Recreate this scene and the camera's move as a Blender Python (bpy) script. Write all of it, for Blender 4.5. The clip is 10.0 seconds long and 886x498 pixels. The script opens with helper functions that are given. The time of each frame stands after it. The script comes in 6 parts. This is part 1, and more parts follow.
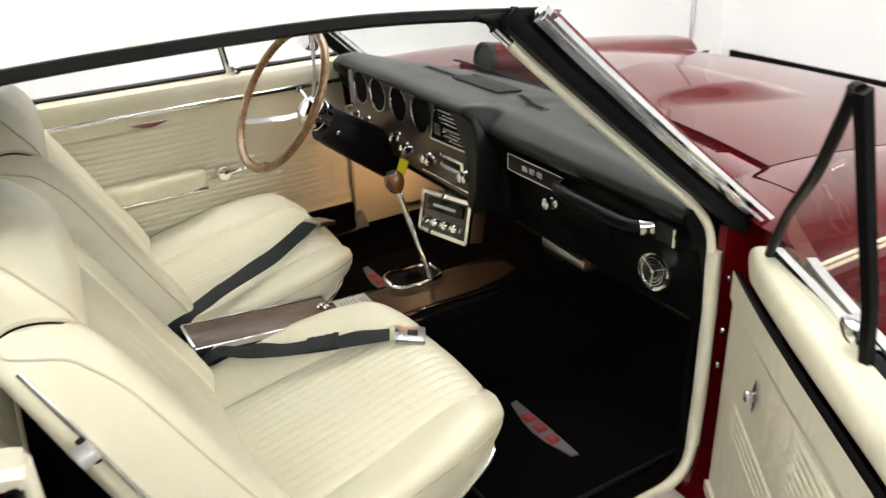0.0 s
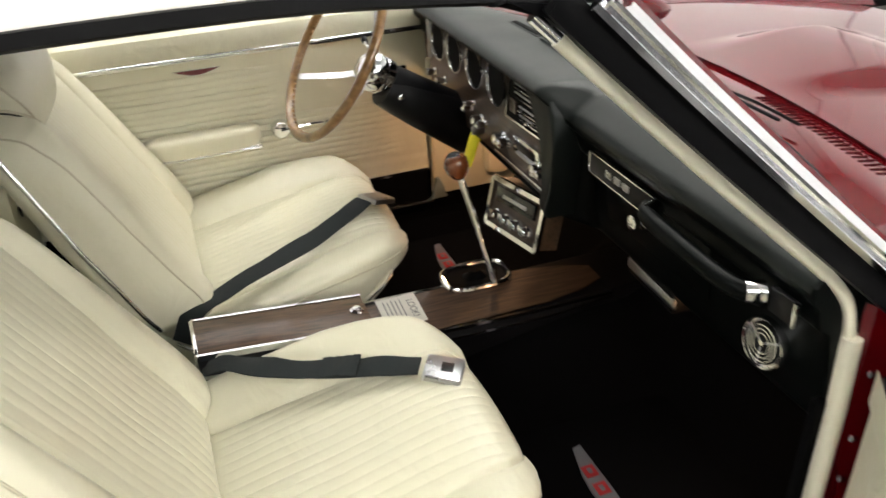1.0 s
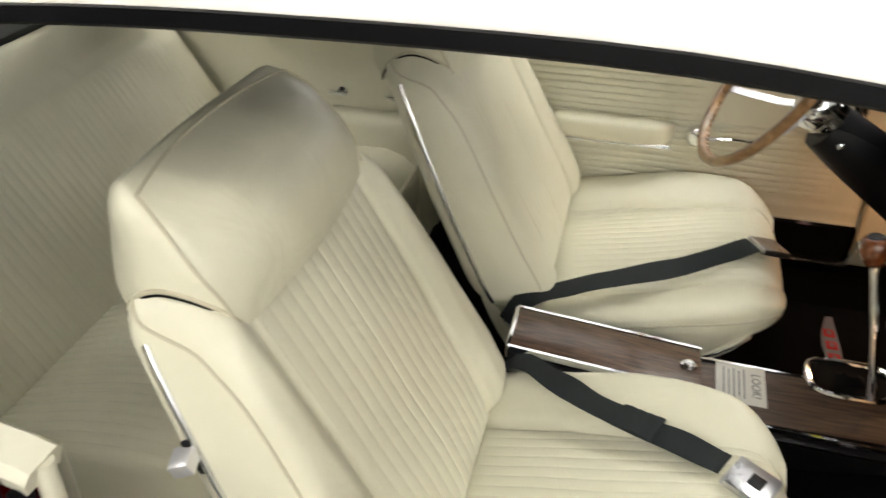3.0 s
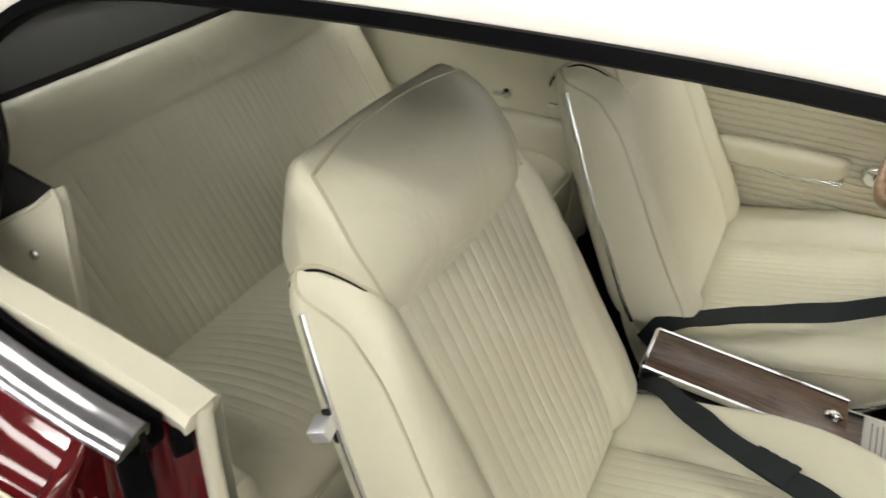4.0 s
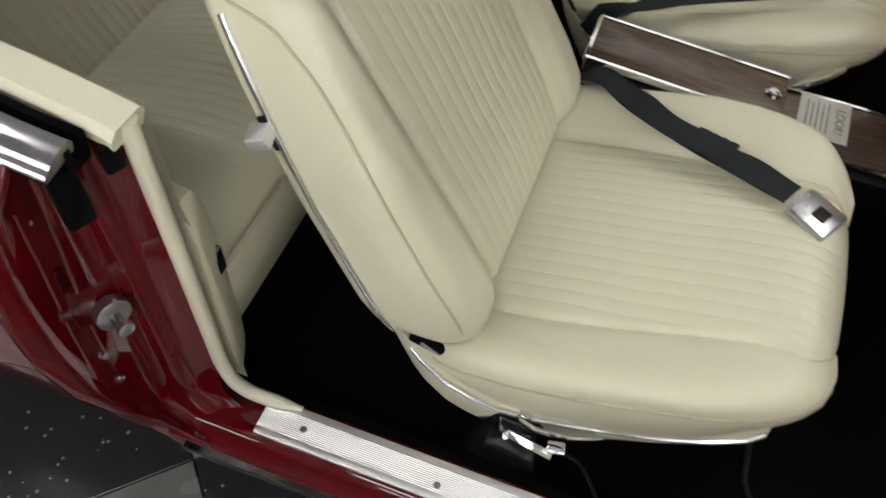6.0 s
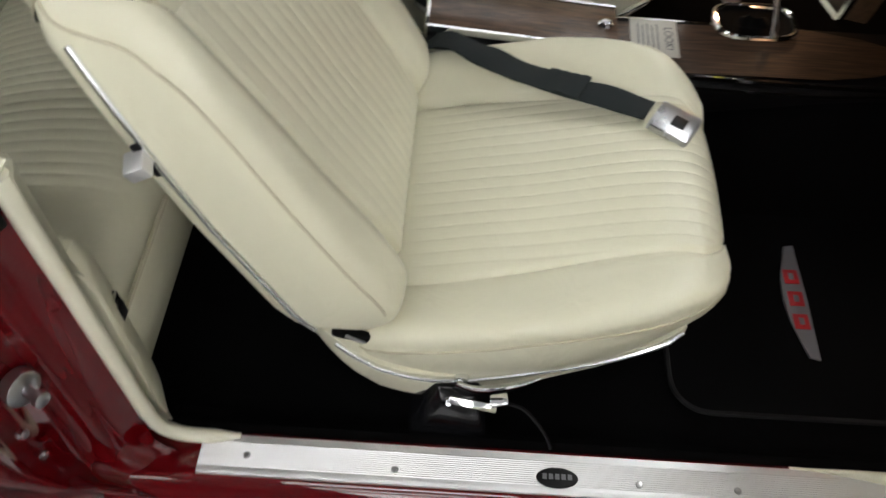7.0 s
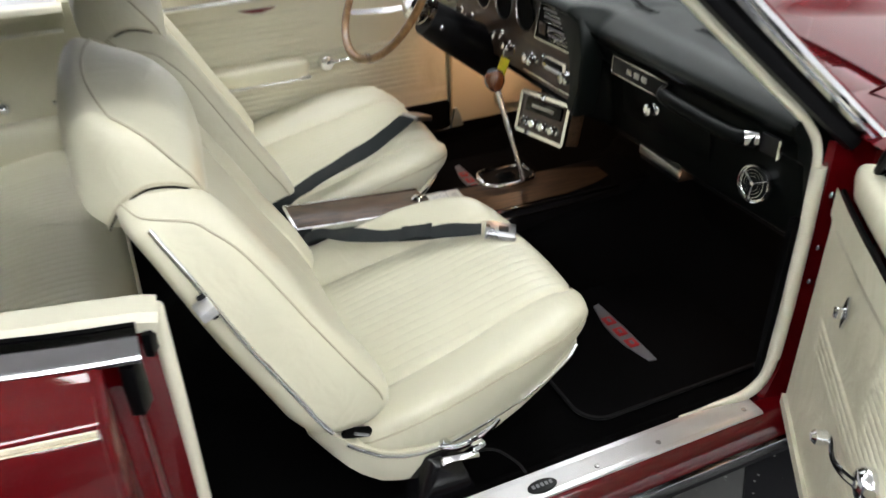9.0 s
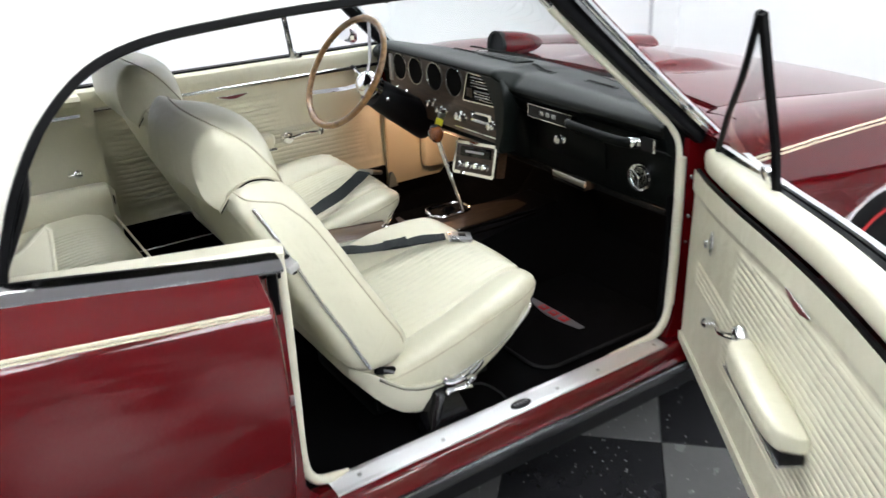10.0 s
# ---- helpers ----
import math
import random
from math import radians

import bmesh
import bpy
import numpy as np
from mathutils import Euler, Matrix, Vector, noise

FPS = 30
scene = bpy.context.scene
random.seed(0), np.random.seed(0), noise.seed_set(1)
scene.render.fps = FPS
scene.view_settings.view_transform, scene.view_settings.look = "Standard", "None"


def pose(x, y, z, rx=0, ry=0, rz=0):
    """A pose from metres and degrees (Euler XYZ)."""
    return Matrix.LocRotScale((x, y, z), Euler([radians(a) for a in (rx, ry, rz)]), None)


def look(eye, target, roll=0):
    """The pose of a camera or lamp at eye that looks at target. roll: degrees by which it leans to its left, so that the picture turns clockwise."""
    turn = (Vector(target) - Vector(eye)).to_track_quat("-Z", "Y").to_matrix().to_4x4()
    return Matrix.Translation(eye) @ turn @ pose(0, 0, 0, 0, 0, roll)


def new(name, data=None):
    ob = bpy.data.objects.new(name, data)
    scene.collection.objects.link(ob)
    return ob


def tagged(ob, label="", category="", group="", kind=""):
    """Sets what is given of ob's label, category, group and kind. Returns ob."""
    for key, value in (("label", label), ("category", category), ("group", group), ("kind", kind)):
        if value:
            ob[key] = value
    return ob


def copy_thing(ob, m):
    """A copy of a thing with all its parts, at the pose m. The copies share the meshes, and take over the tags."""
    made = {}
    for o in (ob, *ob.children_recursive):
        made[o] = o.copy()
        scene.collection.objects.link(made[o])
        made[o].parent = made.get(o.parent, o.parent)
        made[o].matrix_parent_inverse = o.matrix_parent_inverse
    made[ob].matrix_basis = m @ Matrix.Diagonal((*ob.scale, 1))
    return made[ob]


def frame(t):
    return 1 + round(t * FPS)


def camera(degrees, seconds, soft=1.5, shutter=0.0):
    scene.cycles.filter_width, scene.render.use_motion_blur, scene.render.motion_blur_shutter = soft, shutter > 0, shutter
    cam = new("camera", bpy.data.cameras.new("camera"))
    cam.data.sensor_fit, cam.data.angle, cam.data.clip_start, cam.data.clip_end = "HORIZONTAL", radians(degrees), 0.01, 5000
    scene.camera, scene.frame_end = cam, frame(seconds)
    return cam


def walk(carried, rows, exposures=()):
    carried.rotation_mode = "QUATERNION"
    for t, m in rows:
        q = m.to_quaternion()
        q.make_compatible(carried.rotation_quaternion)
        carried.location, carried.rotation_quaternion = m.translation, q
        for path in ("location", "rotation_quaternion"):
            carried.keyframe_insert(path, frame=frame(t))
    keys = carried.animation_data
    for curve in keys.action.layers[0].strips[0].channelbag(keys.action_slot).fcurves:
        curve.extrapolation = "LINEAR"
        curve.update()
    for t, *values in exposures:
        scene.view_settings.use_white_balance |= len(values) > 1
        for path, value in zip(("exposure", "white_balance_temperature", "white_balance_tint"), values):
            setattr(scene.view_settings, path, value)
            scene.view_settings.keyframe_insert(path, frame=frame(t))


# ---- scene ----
cam = camera(57.5, 10.0, shutter=0.5)
PATH = [
    (0, (0.055, -1.589, 1.546), (0.953, -0.03, 0.672), -2.5),
    (0.5, (0.245, -1.433, 1.54), (0.976, 0.155, 0.569), -3.0),
    (1, (0.371, -1.305, 1.527), (0.937, 0.315, 0.499), -2.6),
    (1.5, (0.461, -1.207, 1.528), (0.761, 0.465, 0.473), -2.1),
    (2, (0.485, -1.169, 1.532), (0.544, 0.508, 0.445), -1.1),
    (2.5, (0.487, -1.153, 1.535), (0.3, 0.514, 0.446), -0.2),
    (3, (0.479, -1.151, 1.541), (0.078, 0.479, 0.453), 0.7),
    (3.2, (0.469, -1.147, 1.542), (0.003, 0.462, 0.45), 1.3),
    (4.3, (0.467, -1.177, 1.556), (-0.316, 0.283, 0.436), 2.6),
    (4.5, (0.463, -1.174, 1.551), (-0.332, 0.228, 0.367), 2.8),
    (5, (0.463, -1.169, 1.532), (-0.244, 0.119, 0.175), 2.8),
    (5.5, (0.464, -1.161, 1.518), (-0.079, 0.025, 0.002), 2.9),
    (5.7, (0.466, -1.158, 1.513), (-0.013, 0.001, -0.045), 2.6),
    (6.8, (0.42, -1.172, 1.504), (0.303, -0.005, -0.116), 2.1),
    (7, (0.412, -1.192, 1.5), (0.36, 0.011, -0.096), 1.2),
    (7.5, (0.369, -1.236, 1.509), (0.489, 0.09, 0.017), -0.3),
    (8, (0.311, -1.331, 1.51), (0.594, 0.022, 0.065), -1.8),
    (8.5, (0.188, -1.454, 1.526), (0.674, -0.009, 0.232), -1.4),
    (9, (0.006, -1.618, 1.543), (0.673, -0.062, 0.477), -1.7),
    (9.5, (-0.224, -1.818, 1.554), (0.613, -0.245, 0.645), -2.1),
    (10, (-0.491, -2.04, 1.558), (0.504, -0.513, 0.735), -2.2),
]
walk(cam, [(t, look(eye, target, roll)) for t, eye, target, roll in PATH],
     exposures=[(0.0, 0.05, 6650, 10), (1.0, 0.05, 6680, 10), (2.0, 0.2, 6700, 10), (2.5, 0.1, 6700, 10), (3.2, -0.2, 6700, 10), (4.5, -0.46, 6680, 10), (5.5, -0.6, 6600, 10), (7.5, -0.42, 6300, 10), (8.5, -0.14, 6250, 10), (9.5, -0.03, 6100, 10), (10.0, 0.05, 6000, 10)])

# ---- world, lights ----
world = bpy.data.worlds.new("showroom_air")
scene.world = world
world.use_nodes = True
world.node_tree.nodes["Background"].inputs[0].default_value = (1.0, 0.98, 0.95, 1)
world.node_tree.nodes["Background"].inputs[1].default_value = 0.2


# ---- materials ----
def node_material(name):
    mat = bpy.data.materials.new(name)
    mat.use_nodes = True
    tree = mat.node_tree
    return mat, tree, tree.nodes["Principled BSDF"]


def surface(name, colour, rough=0.5, metal=0.0, grain=200.0, bump=0.1, vary=0.12, blotch=6.0, coat=0.0, sheen=0.0, rough_vary=0.1, bump_distance=0.001, ior=1.5, spec=0.5):
    """A surface with fine grain relief, slow blotches of tone and uneven gloss."""
    mat, tree, bsdf = node_material(name)
    n, link = tree.nodes, tree.links
    coord = n.new("ShaderNodeTexCoord")
    fine = n.new("ShaderNodeTexNoise")
    fine.inputs["Scale"].default_value, fine.inputs["Detail"].default_value = grain, 4
    slow = n.new("ShaderNodeTexNoise")
    slow.inputs["Scale"].default_value, slow.inputs["Detail"].default_value = blotch, 5
    link.new(coord.outputs["Object"], fine.inputs["Vector"])
    link.new(coord.outputs["Object"], slow.inputs["Vector"])
    ramp = n.new("ShaderNodeMix")
    ramp.data_type = "RGBA"
    dark = [c * (1 - vary) for c in colour]
    light = [min(1, c * (1 + vary)) for c in colour]
    ramp.inputs[6].default_value = (*dark, 1)
    ramp.inputs[7].default_value = (*light, 1)
    both = n.new("ShaderNodeMath")
    both.operation = "MULTIPLY_ADD"
    both.inputs[1].default_value = 0.3
    link.new(fine.outputs["Fac"], both.inputs[0])
    half = n.new("ShaderNodeMath")
    half.operation = "MULTIPLY"
    half.inputs[1].default_value = 0.7
    link.new(slow.outputs["Fac"], half.inputs[0])
    link.new(half.outputs[0], both.inputs[2])
    link.new(both.outputs[0], ramp.inputs[0])
    link.new(ramp.outputs[2], bsdf.inputs["Base Color"])
    gloss = n.new("ShaderNodeMapRange")
    gloss.inputs["To Min"].default_value = max(0.02, rough - rough_vary)
    gloss.inputs["To Max"].default_value = min(1, rough + rough_vary)
    link.new(slow.outputs["Fac"], gloss.inputs["Value"])
    link.new(gloss.outputs[0], bsdf.inputs["Roughness"])
    relief = n.new("ShaderNodeBump")
    relief.inputs["Strength"].default_value, relief.inputs["Distance"].default_value = bump, bump_distance
    link.new(fine.outputs["Fac"], relief.inputs["Height"])
    link.new(relief.outputs[0], bsdf.inputs["Normal"])
    bsdf.inputs["Metallic"].default_value, bsdf.inputs["IOR"].default_value = metal, ior
    bsdf.inputs["Coat Weight"].default_value, bsdf.inputs["Coat Roughness"].default_value, bsdf.inputs["Coat IOR"].default_value = coat, 0.04, 1.62
    bsdf.inputs["Sheen Weight"].default_value, bsdf.inputs["Specular IOR Level"].default_value = sheen, spec
    return mat


def wood(name, dark, light, rough=0.35, stretch=(3, 40, 40), coat=0.3):
    mat, tree, bsdf = node_material(name)
    n, link = tree.nodes, tree.links
    coord, mapping = n.new("ShaderNodeTexCoord"), n.new("ShaderNodeMapping")
    mapping.inputs["Scale"].default_value = stretch
    link.new(coord.outputs["Object"], mapping.inputs["Vector"])
    grain = n.new("ShaderNodeTexNoise")
    grain.inputs["Scale"].default_value, grain.inputs["Detail"].default_value, grain.inputs["Distortion"].default_value = 4.0, 8, 0.6
    link.new(mapping.outputs[0], grain.inputs["Vector"])
    ramp = n.new("ShaderNodeValToRGB")
    ramp.color_ramp.elements[0].position, ramp.color_ramp.elements[0].color = 0.32, (*dark, 1)
    ramp.color_ramp.elements[1].position, ramp.color_ramp.elements[1].color = 0.68, (*light, 1)
    link.new(grain.outputs["Fac"], ramp.inputs[0])
    link.new(ramp.outputs[0], bsdf.inputs["Base Color"])
    relief = n.new("ShaderNodeBump")
    relief.inputs["Strength"].default_value, relief.inputs["Distance"].default_value = 0.15, 0.0005
    link.new(grain.outputs["Fac"], relief.inputs["Height"])
    link.new(relief.outputs[0], bsdf.inputs["Normal"])
    bsdf.inputs["Roughness"].default_value, bsdf.inputs["Coat Weight"].default_value = rough, coat
    return mat


def glass(name, tint=(0.93, 0.96, 0.95)):
    """Thin clear glass: see-through, with a mirror-like gloss that grows at low angles."""
    mat, tree, bsdf = node_material(name)
    n, link = tree.nodes, tree.links
    clear, gloss, mix, angle = n.new("ShaderNodeBsdfTransparent"), n.new("ShaderNodeBsdfGlossy"), n.new("ShaderNodeMixShader"), n.new("ShaderNodeLayerWeight")
    clear.inputs["Color"].default_value = (*tint, 1)
    gloss.inputs["Roughness"].default_value = 0.01
    steep, amount = n.new("ShaderNodeMath"), n.new("ShaderNodeMath")
    steep.operation, steep.inputs[1].default_value = "POWER", 4.0
    amount.operation, amount.inputs[1].default_value, amount.inputs[2].default_value = "MULTIPLY_ADD", 0.5, 0.04
    link.new(angle.outputs["Facing"], steep.inputs[0])
    link.new(steep.outputs[0], amount.inputs[0])
    link.new(amount.outputs[0], mix.inputs[0])
    link.new(clear.outputs[0], mix.inputs[1])
    link.new(gloss.outputs[0], mix.inputs[2])
    link.new(mix.outputs[0], n["Material Output"].inputs["Surface"])
    n.remove(bsdf)
    return mat


def checker_tile(name, colour, rough):
    """Vinyl floor tile with flecks and scuffs; each tile differs a little."""
    mat = surface(name, colour, rough=rough, grain=60, bump=0.05, vary=0.2, blotch=9, rough_vary=0.12)
    tree = mat.node_tree
    n, link, bsdf = tree.nodes, tree.links, tree.nodes["Principled BSDF"]
    base = bsdf.inputs["Base Color"].links[0].from_socket
    fleck = n.new("ShaderNodeTexVoronoi")
    fleck.inputs["Scale"].default_value = 38
    link.new(n["Texture Coordinate"].outputs["Object"], fleck.inputs["Vector"])
    cut = n.new("ShaderNodeMath")
    cut.operation, cut.inputs[1].default_value = "LESS_THAN", 0.13
    link.new(fleck.outputs["Distance"], cut.inputs[0])
    dim = n.new("ShaderNodeMath")
    dim.operation, dim.inputs[1].default_value = "MULTIPLY", 0.45
    link.new(cut.outputs[0], dim.inputs[0])
    mix = n.new("ShaderNodeMix")
    mix.data_type = "RGBA"
    mix.inputs[7].default_value = (0.42, 0.42, 0.4, 1)
    link.new(dim.outputs[0], mix.inputs[0])
    link.new(base, mix.inputs[6])
    link.new(mix.outputs[2], bsdf.inputs["Base Color"])
    return mat


def soft_creases(mat, scale, distance, strength):
    """A second, slower relief under the grain: soft dents and creases."""
    n, link, bsdf = mat.node_tree.nodes, mat.node_tree.links, mat.node_tree.nodes["Principled BSDF"]
    dent, relief = n.new("ShaderNodeTexNoise"), n.new("ShaderNodeBump")
    dent.inputs["Scale"].default_value, dent.inputs["Detail"].default_value, dent.inputs["Distortion"].default_value = scale, 3, 0.8
    link.new(n["Texture Coordinate"].outputs["Object"], dent.inputs["Vector"])
    relief.inputs["Strength"].default_value, relief.inputs["Distance"].default_value = strength, distance
    link.new(dent.outputs["Fac"], relief.inputs["Height"])
    link.new(bsdf.inputs["Normal"].links[0].from_socket, relief.inputs["Normal"])
    link.new(relief.outputs[0], bsdf.inputs["Normal"])


CREAM = (0.67, 0.645, 0.50)
M_cream = surface("cream_vinyl", CREAM, rough=0.35, grain=420, bump=0.12, vary=0.055, blotch=5, bump_distance=0.0006)
soft_creases(M_cream, 11.0, 0.012, 0.35)
M_cream_hard = surface("cream_hard_trim", (0.70, 0.675, 0.54), rough=0.34, grain=300, bump=0.05, vary=0.04, blotch=4)
# Cream piping, darkened in colour to carry the shadow along the seams.
M_seam = surface("seam_piping", (0.52, 0.48, 0.35), rough=0.5, grain=300, bump=0.1, vary=0.1)
M_paint = surface("maroon_paint", (0.088, 0.0013, 0.003), rough=0.4, grain=900, bump=0.0, vary=0.05, blotch=2, coat=1.0, rough_vary=0.04, spec=0.0)
M_chrome = surface("chrome", (0.82, 0.83, 0.85), rough=0.09, metal=1.0, grain=120, bump=0.02, vary=0.06, blotch=30, rough_vary=0.05)
M_steel = surface("brushed_steel", (0.5, 0.5, 0.52), rough=0.3, metal=1.0, grain=300, bump=0.08, vary=0.1, blotch=20)
M_scuff = surface("scuffed_aluminium", (0.84, 0.84, 0.86), rough=0.48, metal=1.0, grain=500, bump=0.1, vary=0.1, blotch=12, rough_vary=0.12)
M_black = surface("black_vinyl", (0.002, 0.0028, 0.0027), spec=0.09, rough=0.38, grain=350, bump=0.2, vary=0.2, blotch=6)
M_pad = surface("black_dash_pad", (0.005, 0.0075, 0.007), spec=0.3, rough=0.46, grain=350, bump=0.2, vary=0.15, blotch=6)
M_dark = surface("black_plastic", (0.005, 0.005, 0.006), rough=0.42, spec=0.22, grain=250, bump=0.1, vary=0.2)
M_rubber = surface("black_rubber", (0.004, 0.004, 0.0045), rough=0.34, spec=0.05, grain=150, bump=0.2, vary=0.25, blotch=10)
M_carpet = surface("black_carpet", (0.0027, 0.0027, 0.003), rough=0.95, spec=0.05, grain=700, bump=0.9, vary=0.5, blotch=14, bump_distance=0.003)
M_mat = surface("black_mat", (0.003, 0.003, 0.0034), rough=0.85, spec=0.06, grain=600, bump=0.8, vary=0.4, blotch=9, bump_distance=0.002)
M_binding = surface("mat_binding", (0.0075, 0.0075, 0.0085), rough=0.6, spec=0.3, grain=900, bump=0.5, vary=0.3)
# Rocker chrome: the dark floor's reflection is put into the metal's colour.
M_chrome_dark = surface("chrome_dark_reflection", (0.2, 0.2, 0.21), rough=0.22, metal=1.0, grain=120, bump=0.03, vary=0.2, blotch=20)
# Belt chrome dimmed in colour to stand for reflections of dark surroundings.
M_belt_trim = surface("chrome_dimmed_reflection", (0.4, 0.4, 0.42), rough=0.13, metal=1.0, grain=120, bump=0.02, vary=0.08, blotch=30)
M_belt = surface("belt_webbing", (0.012, 0.016, 0.017), rough=0.7, spec=0.25, grain=900, bump=0.5, vary=0.25, blotch=15)
M_top = surface("white_top_fabric", (0.82, 0.79, 0.72), rough=0.7, grain=600, bump=0.3, vary=0.04, blotch=5)
M_liner = surface("grey_headliner", (0.05, 0.05, 0.048), rough=0.9, spec=0.1, grain=500, bump=0.4, vary=0.2)
M_walnut = wood("console_walnut", (0.03, 0.0155, 0.009), (0.125, 0.068, 0.038))
M_dashwood = wood("dash_wood_veneer", (0.03, 0.017, 0.01), (0.085, 0.05, 0.03), stretch=(40, 3, 40))
M_rim = wood("wheel_wood", (0.17, 0.085, 0.028), (0.38, 0.21, 0.08), rough=0.28, stretch=(12, 12, 12), coat=0.8)
M_knob = wood("knob_wood", (0.09, 0.022, 0.007), (0.24, 0.07, 0.02), rough=0.2, stretch=(30, 30, 8), coat=1.0)
M_wall = surface("white_wall", (0.88, 0.88, 0.89), rough=0.7, grain=30, bump=0.08, vary=0.02, blotch=0.6)
M_wall_grey = surface("dark_unseen_wall", (0.09, 0.09, 0.094), rough=0.7, grain=30, bump=0.08, vary=0.06, blotch=0.6)
M_ceiling = surface("white_ceiling", (0.8, 0.8, 0.8), rough=0.8, grain=20, bump=0.1, vary=0.02, blotch=1)
M_tile_black = checker_tile("black_floor_tile", (0.02, 0.02, 0.022), 0.22)
M_tile_grey = checker_tile("grey_floor_tile", (0.12, 0.12, 0.118), 0.25)
M_red = surface("red_enamel", (0.42, 0.014, 0.018), rough=0.35, vary=0.08)
M_enamel = surface("dark_red_enamel", (0.13, 0.014, 0.017), rough=0.3, vary=0.1)
M_satin = surface("satin_bright_trim", (0.86, 0.87, 0.88), rough=0.2, metal=1.0, grain=200, bump=0.03, vary=0.05, blotch=30, rough_vary=0.06)
# Dark maroon that stands for the shade inside body gaps and slots.
M_slot = surface("maroon_gap_shade", (0.02, 0.002, 0.003), rough=0.9, spec=0.05)
M_conduit = surface("grey_painted_conduit", (0.55, 0.55, 0.57), rough=0.5, grain=200, bump=0.05)
# Black of dials, panel and boot; in gaps and slots it stands for shade.
M_slot_black = surface("matt_black_and_recess_shade", (0.002, 0.002, 0.002), rough=0.8, spec=0.1, vary=0.2)
M_blue_grey = surface("blue_grey_plastic", (0.22, 0.27, 0.27), rough=0.5)
M_white = surface("silver_white_thread", (0.17, 0.17, 0.185), rough=0.55, vary=0.08)
M_paper = surface("paper_label", (0.72, 0.7, 0.64), rough=0.6, vary=0.04)
M_ink = surface("grey_ink", (0.2, 0.2, 0.2), rough=0.6, vary=0.1)
M_yellow = surface("yellow_tag", (0.75, 0.68, 0.02), rough=0.5, vary=0.05)
M_glass = glass("clear_glass")
M_gloss = surface("glossy_black_plastic", (0.006, 0.006, 0.007), rough=0.16, grain=250, bump=0.05, vary=0.2, rough_vary=0.06)
M_lens = surface("dark_gauge_glass", (0.004, 0.004, 0.005), spec=0.15, rough=0.3, vary=0.1, bump=0.0)
M_stripe = surface("cream_pinstripe", (0.75, 0.66, 0.5), rough=0.4, vary=0.05)

# ---- building helpers ----
PLACE = {}


def thing(name, at=(0, 0, 0), label="", category="", group="", kind=""):
    ob = new(name)
    ob.empty_display_size = 0.05
    ob.location = at
    PLACE[ob] = Matrix.Translation(at)
    return tagged(ob, label, category, group, kind)


def link_mesh(name, me, parent=None, label=""):
    ob = new(name, me)
    if parent is not None:
        ob.parent = parent
        ob.matrix_parent_inverse = PLACE[parent].inverted()
    PLACE[ob] = Matrix.Identity(4)
    if label:
        ob["label"] = label
    return ob


def part(name, bm, material, parent=None, label="", sharp=38):
    """One bmesh as ONE mesh object, in world coordinates, under a thing or a part."""
    bmesh.ops.recalc_face_normals(bm, faces=bm.faces)
    me = bpy.data.meshes.new(name)
    bm.to_mesh(me)
    bm.free()
    for m in material if isinstance(material, (list, tuple)) else [material]:
        me.materials.append(m)
    me.shade_smooth()
    me.set_sharp_from_angle(angle=radians(sharp))
    return link_mesh(name, me, parent, label)


def join(bm, other, matrix=None):
    if matrix is not None:
        bmesh.ops.transform(other, matrix=matrix, verts=other.verts)
    me = bpy.data.meshes.new("t")
    other.to_mesh(me)
    other.free()
    bm.from_mesh(me)
    bpy.data.meshes.remove(me)
    return bm


def spline(points, count):
    """Catmull-Rom through the points, evenly by index."""
    p = np.array(points, float)
    p = np.vstack([2 * p[0] - p[1], p, 2 * p[-1] - p[-2]])
    out = []
    for u in np.linspace(0, len(points) - 1, count):
        i = min(int(u), len(points) - 2)
        f = u - i
        a, b, c, d = p[i], p[i + 1], p[i + 2], p[i + 3]
        out.append(0.5 * (2 * b + (c - a) * f + (2 * a - 5 * b + 4 * c - d) * f * f + (3 * b - a - 3 * c + d) * f**3))
    return [Vector(q) for q in out]


def sheet(rows, close_rows=False, close_cols=False, caps=False, bm=None):
    """A skin over rows of points."""
    bm = bm or bmesh.new()
    grid = [[bm.verts.new(p) for p in row] for row in rows]
    nr, nc = len(grid), len(grid[0])
    for i in range(nr if close_rows else nr - 1):
        for j in range(nc if close_cols else nc - 1):
            a, b = grid[i], grid[(i + 1) % nr]
            bm.faces.new((a[j], a[(j + 1) % nc], b[(j + 1) % nc], b[j]))
    if caps:
        bm.faces.new(grid[0])
        bm.faces.new(grid[-1][::-1])
    return bm


def sweep(path, section, up=(0, 0, 1), caps=True, closed=False, taper=None):
    """A section of (side, up) offsets drawn along a path."""
    path = [Vector(p) for p in path]
    rows, n = [], len(path)
    for i, p in enumerate(path):
        t = (path[(i + 1) % n] - path[i - 1]) if closed else (path[min(i + 1, n - 1)] - path[max(i - 1, 0)])
        t.normalize()
        side = t.cross(Vector(up))
        if side.length < 1e-4:
            side = t.cross(Vector((0, 1, 0.01)))
        side.normalize()
        above = side.cross(t)
        k = taper(i / (n - 1)) if taper else 1
        rows.append([p + side * a * k + above * b * k for a, b in section])
    return sheet(rows, close_rows=closed, close_cols=True, caps=caps and not closed)


def circle(r, n=10, squash=1.0):
    return [(r * math.cos(2 * math.pi * i / n), r * squash * math.sin(2 * math.pi * i / n)) for i in range(n)]


def tube(path, r, n=10, closed=False, taper=None, up=(0, 0, 1)):
    return sweep(path, circle(r, n), up=up, closed=closed, taper=taper)


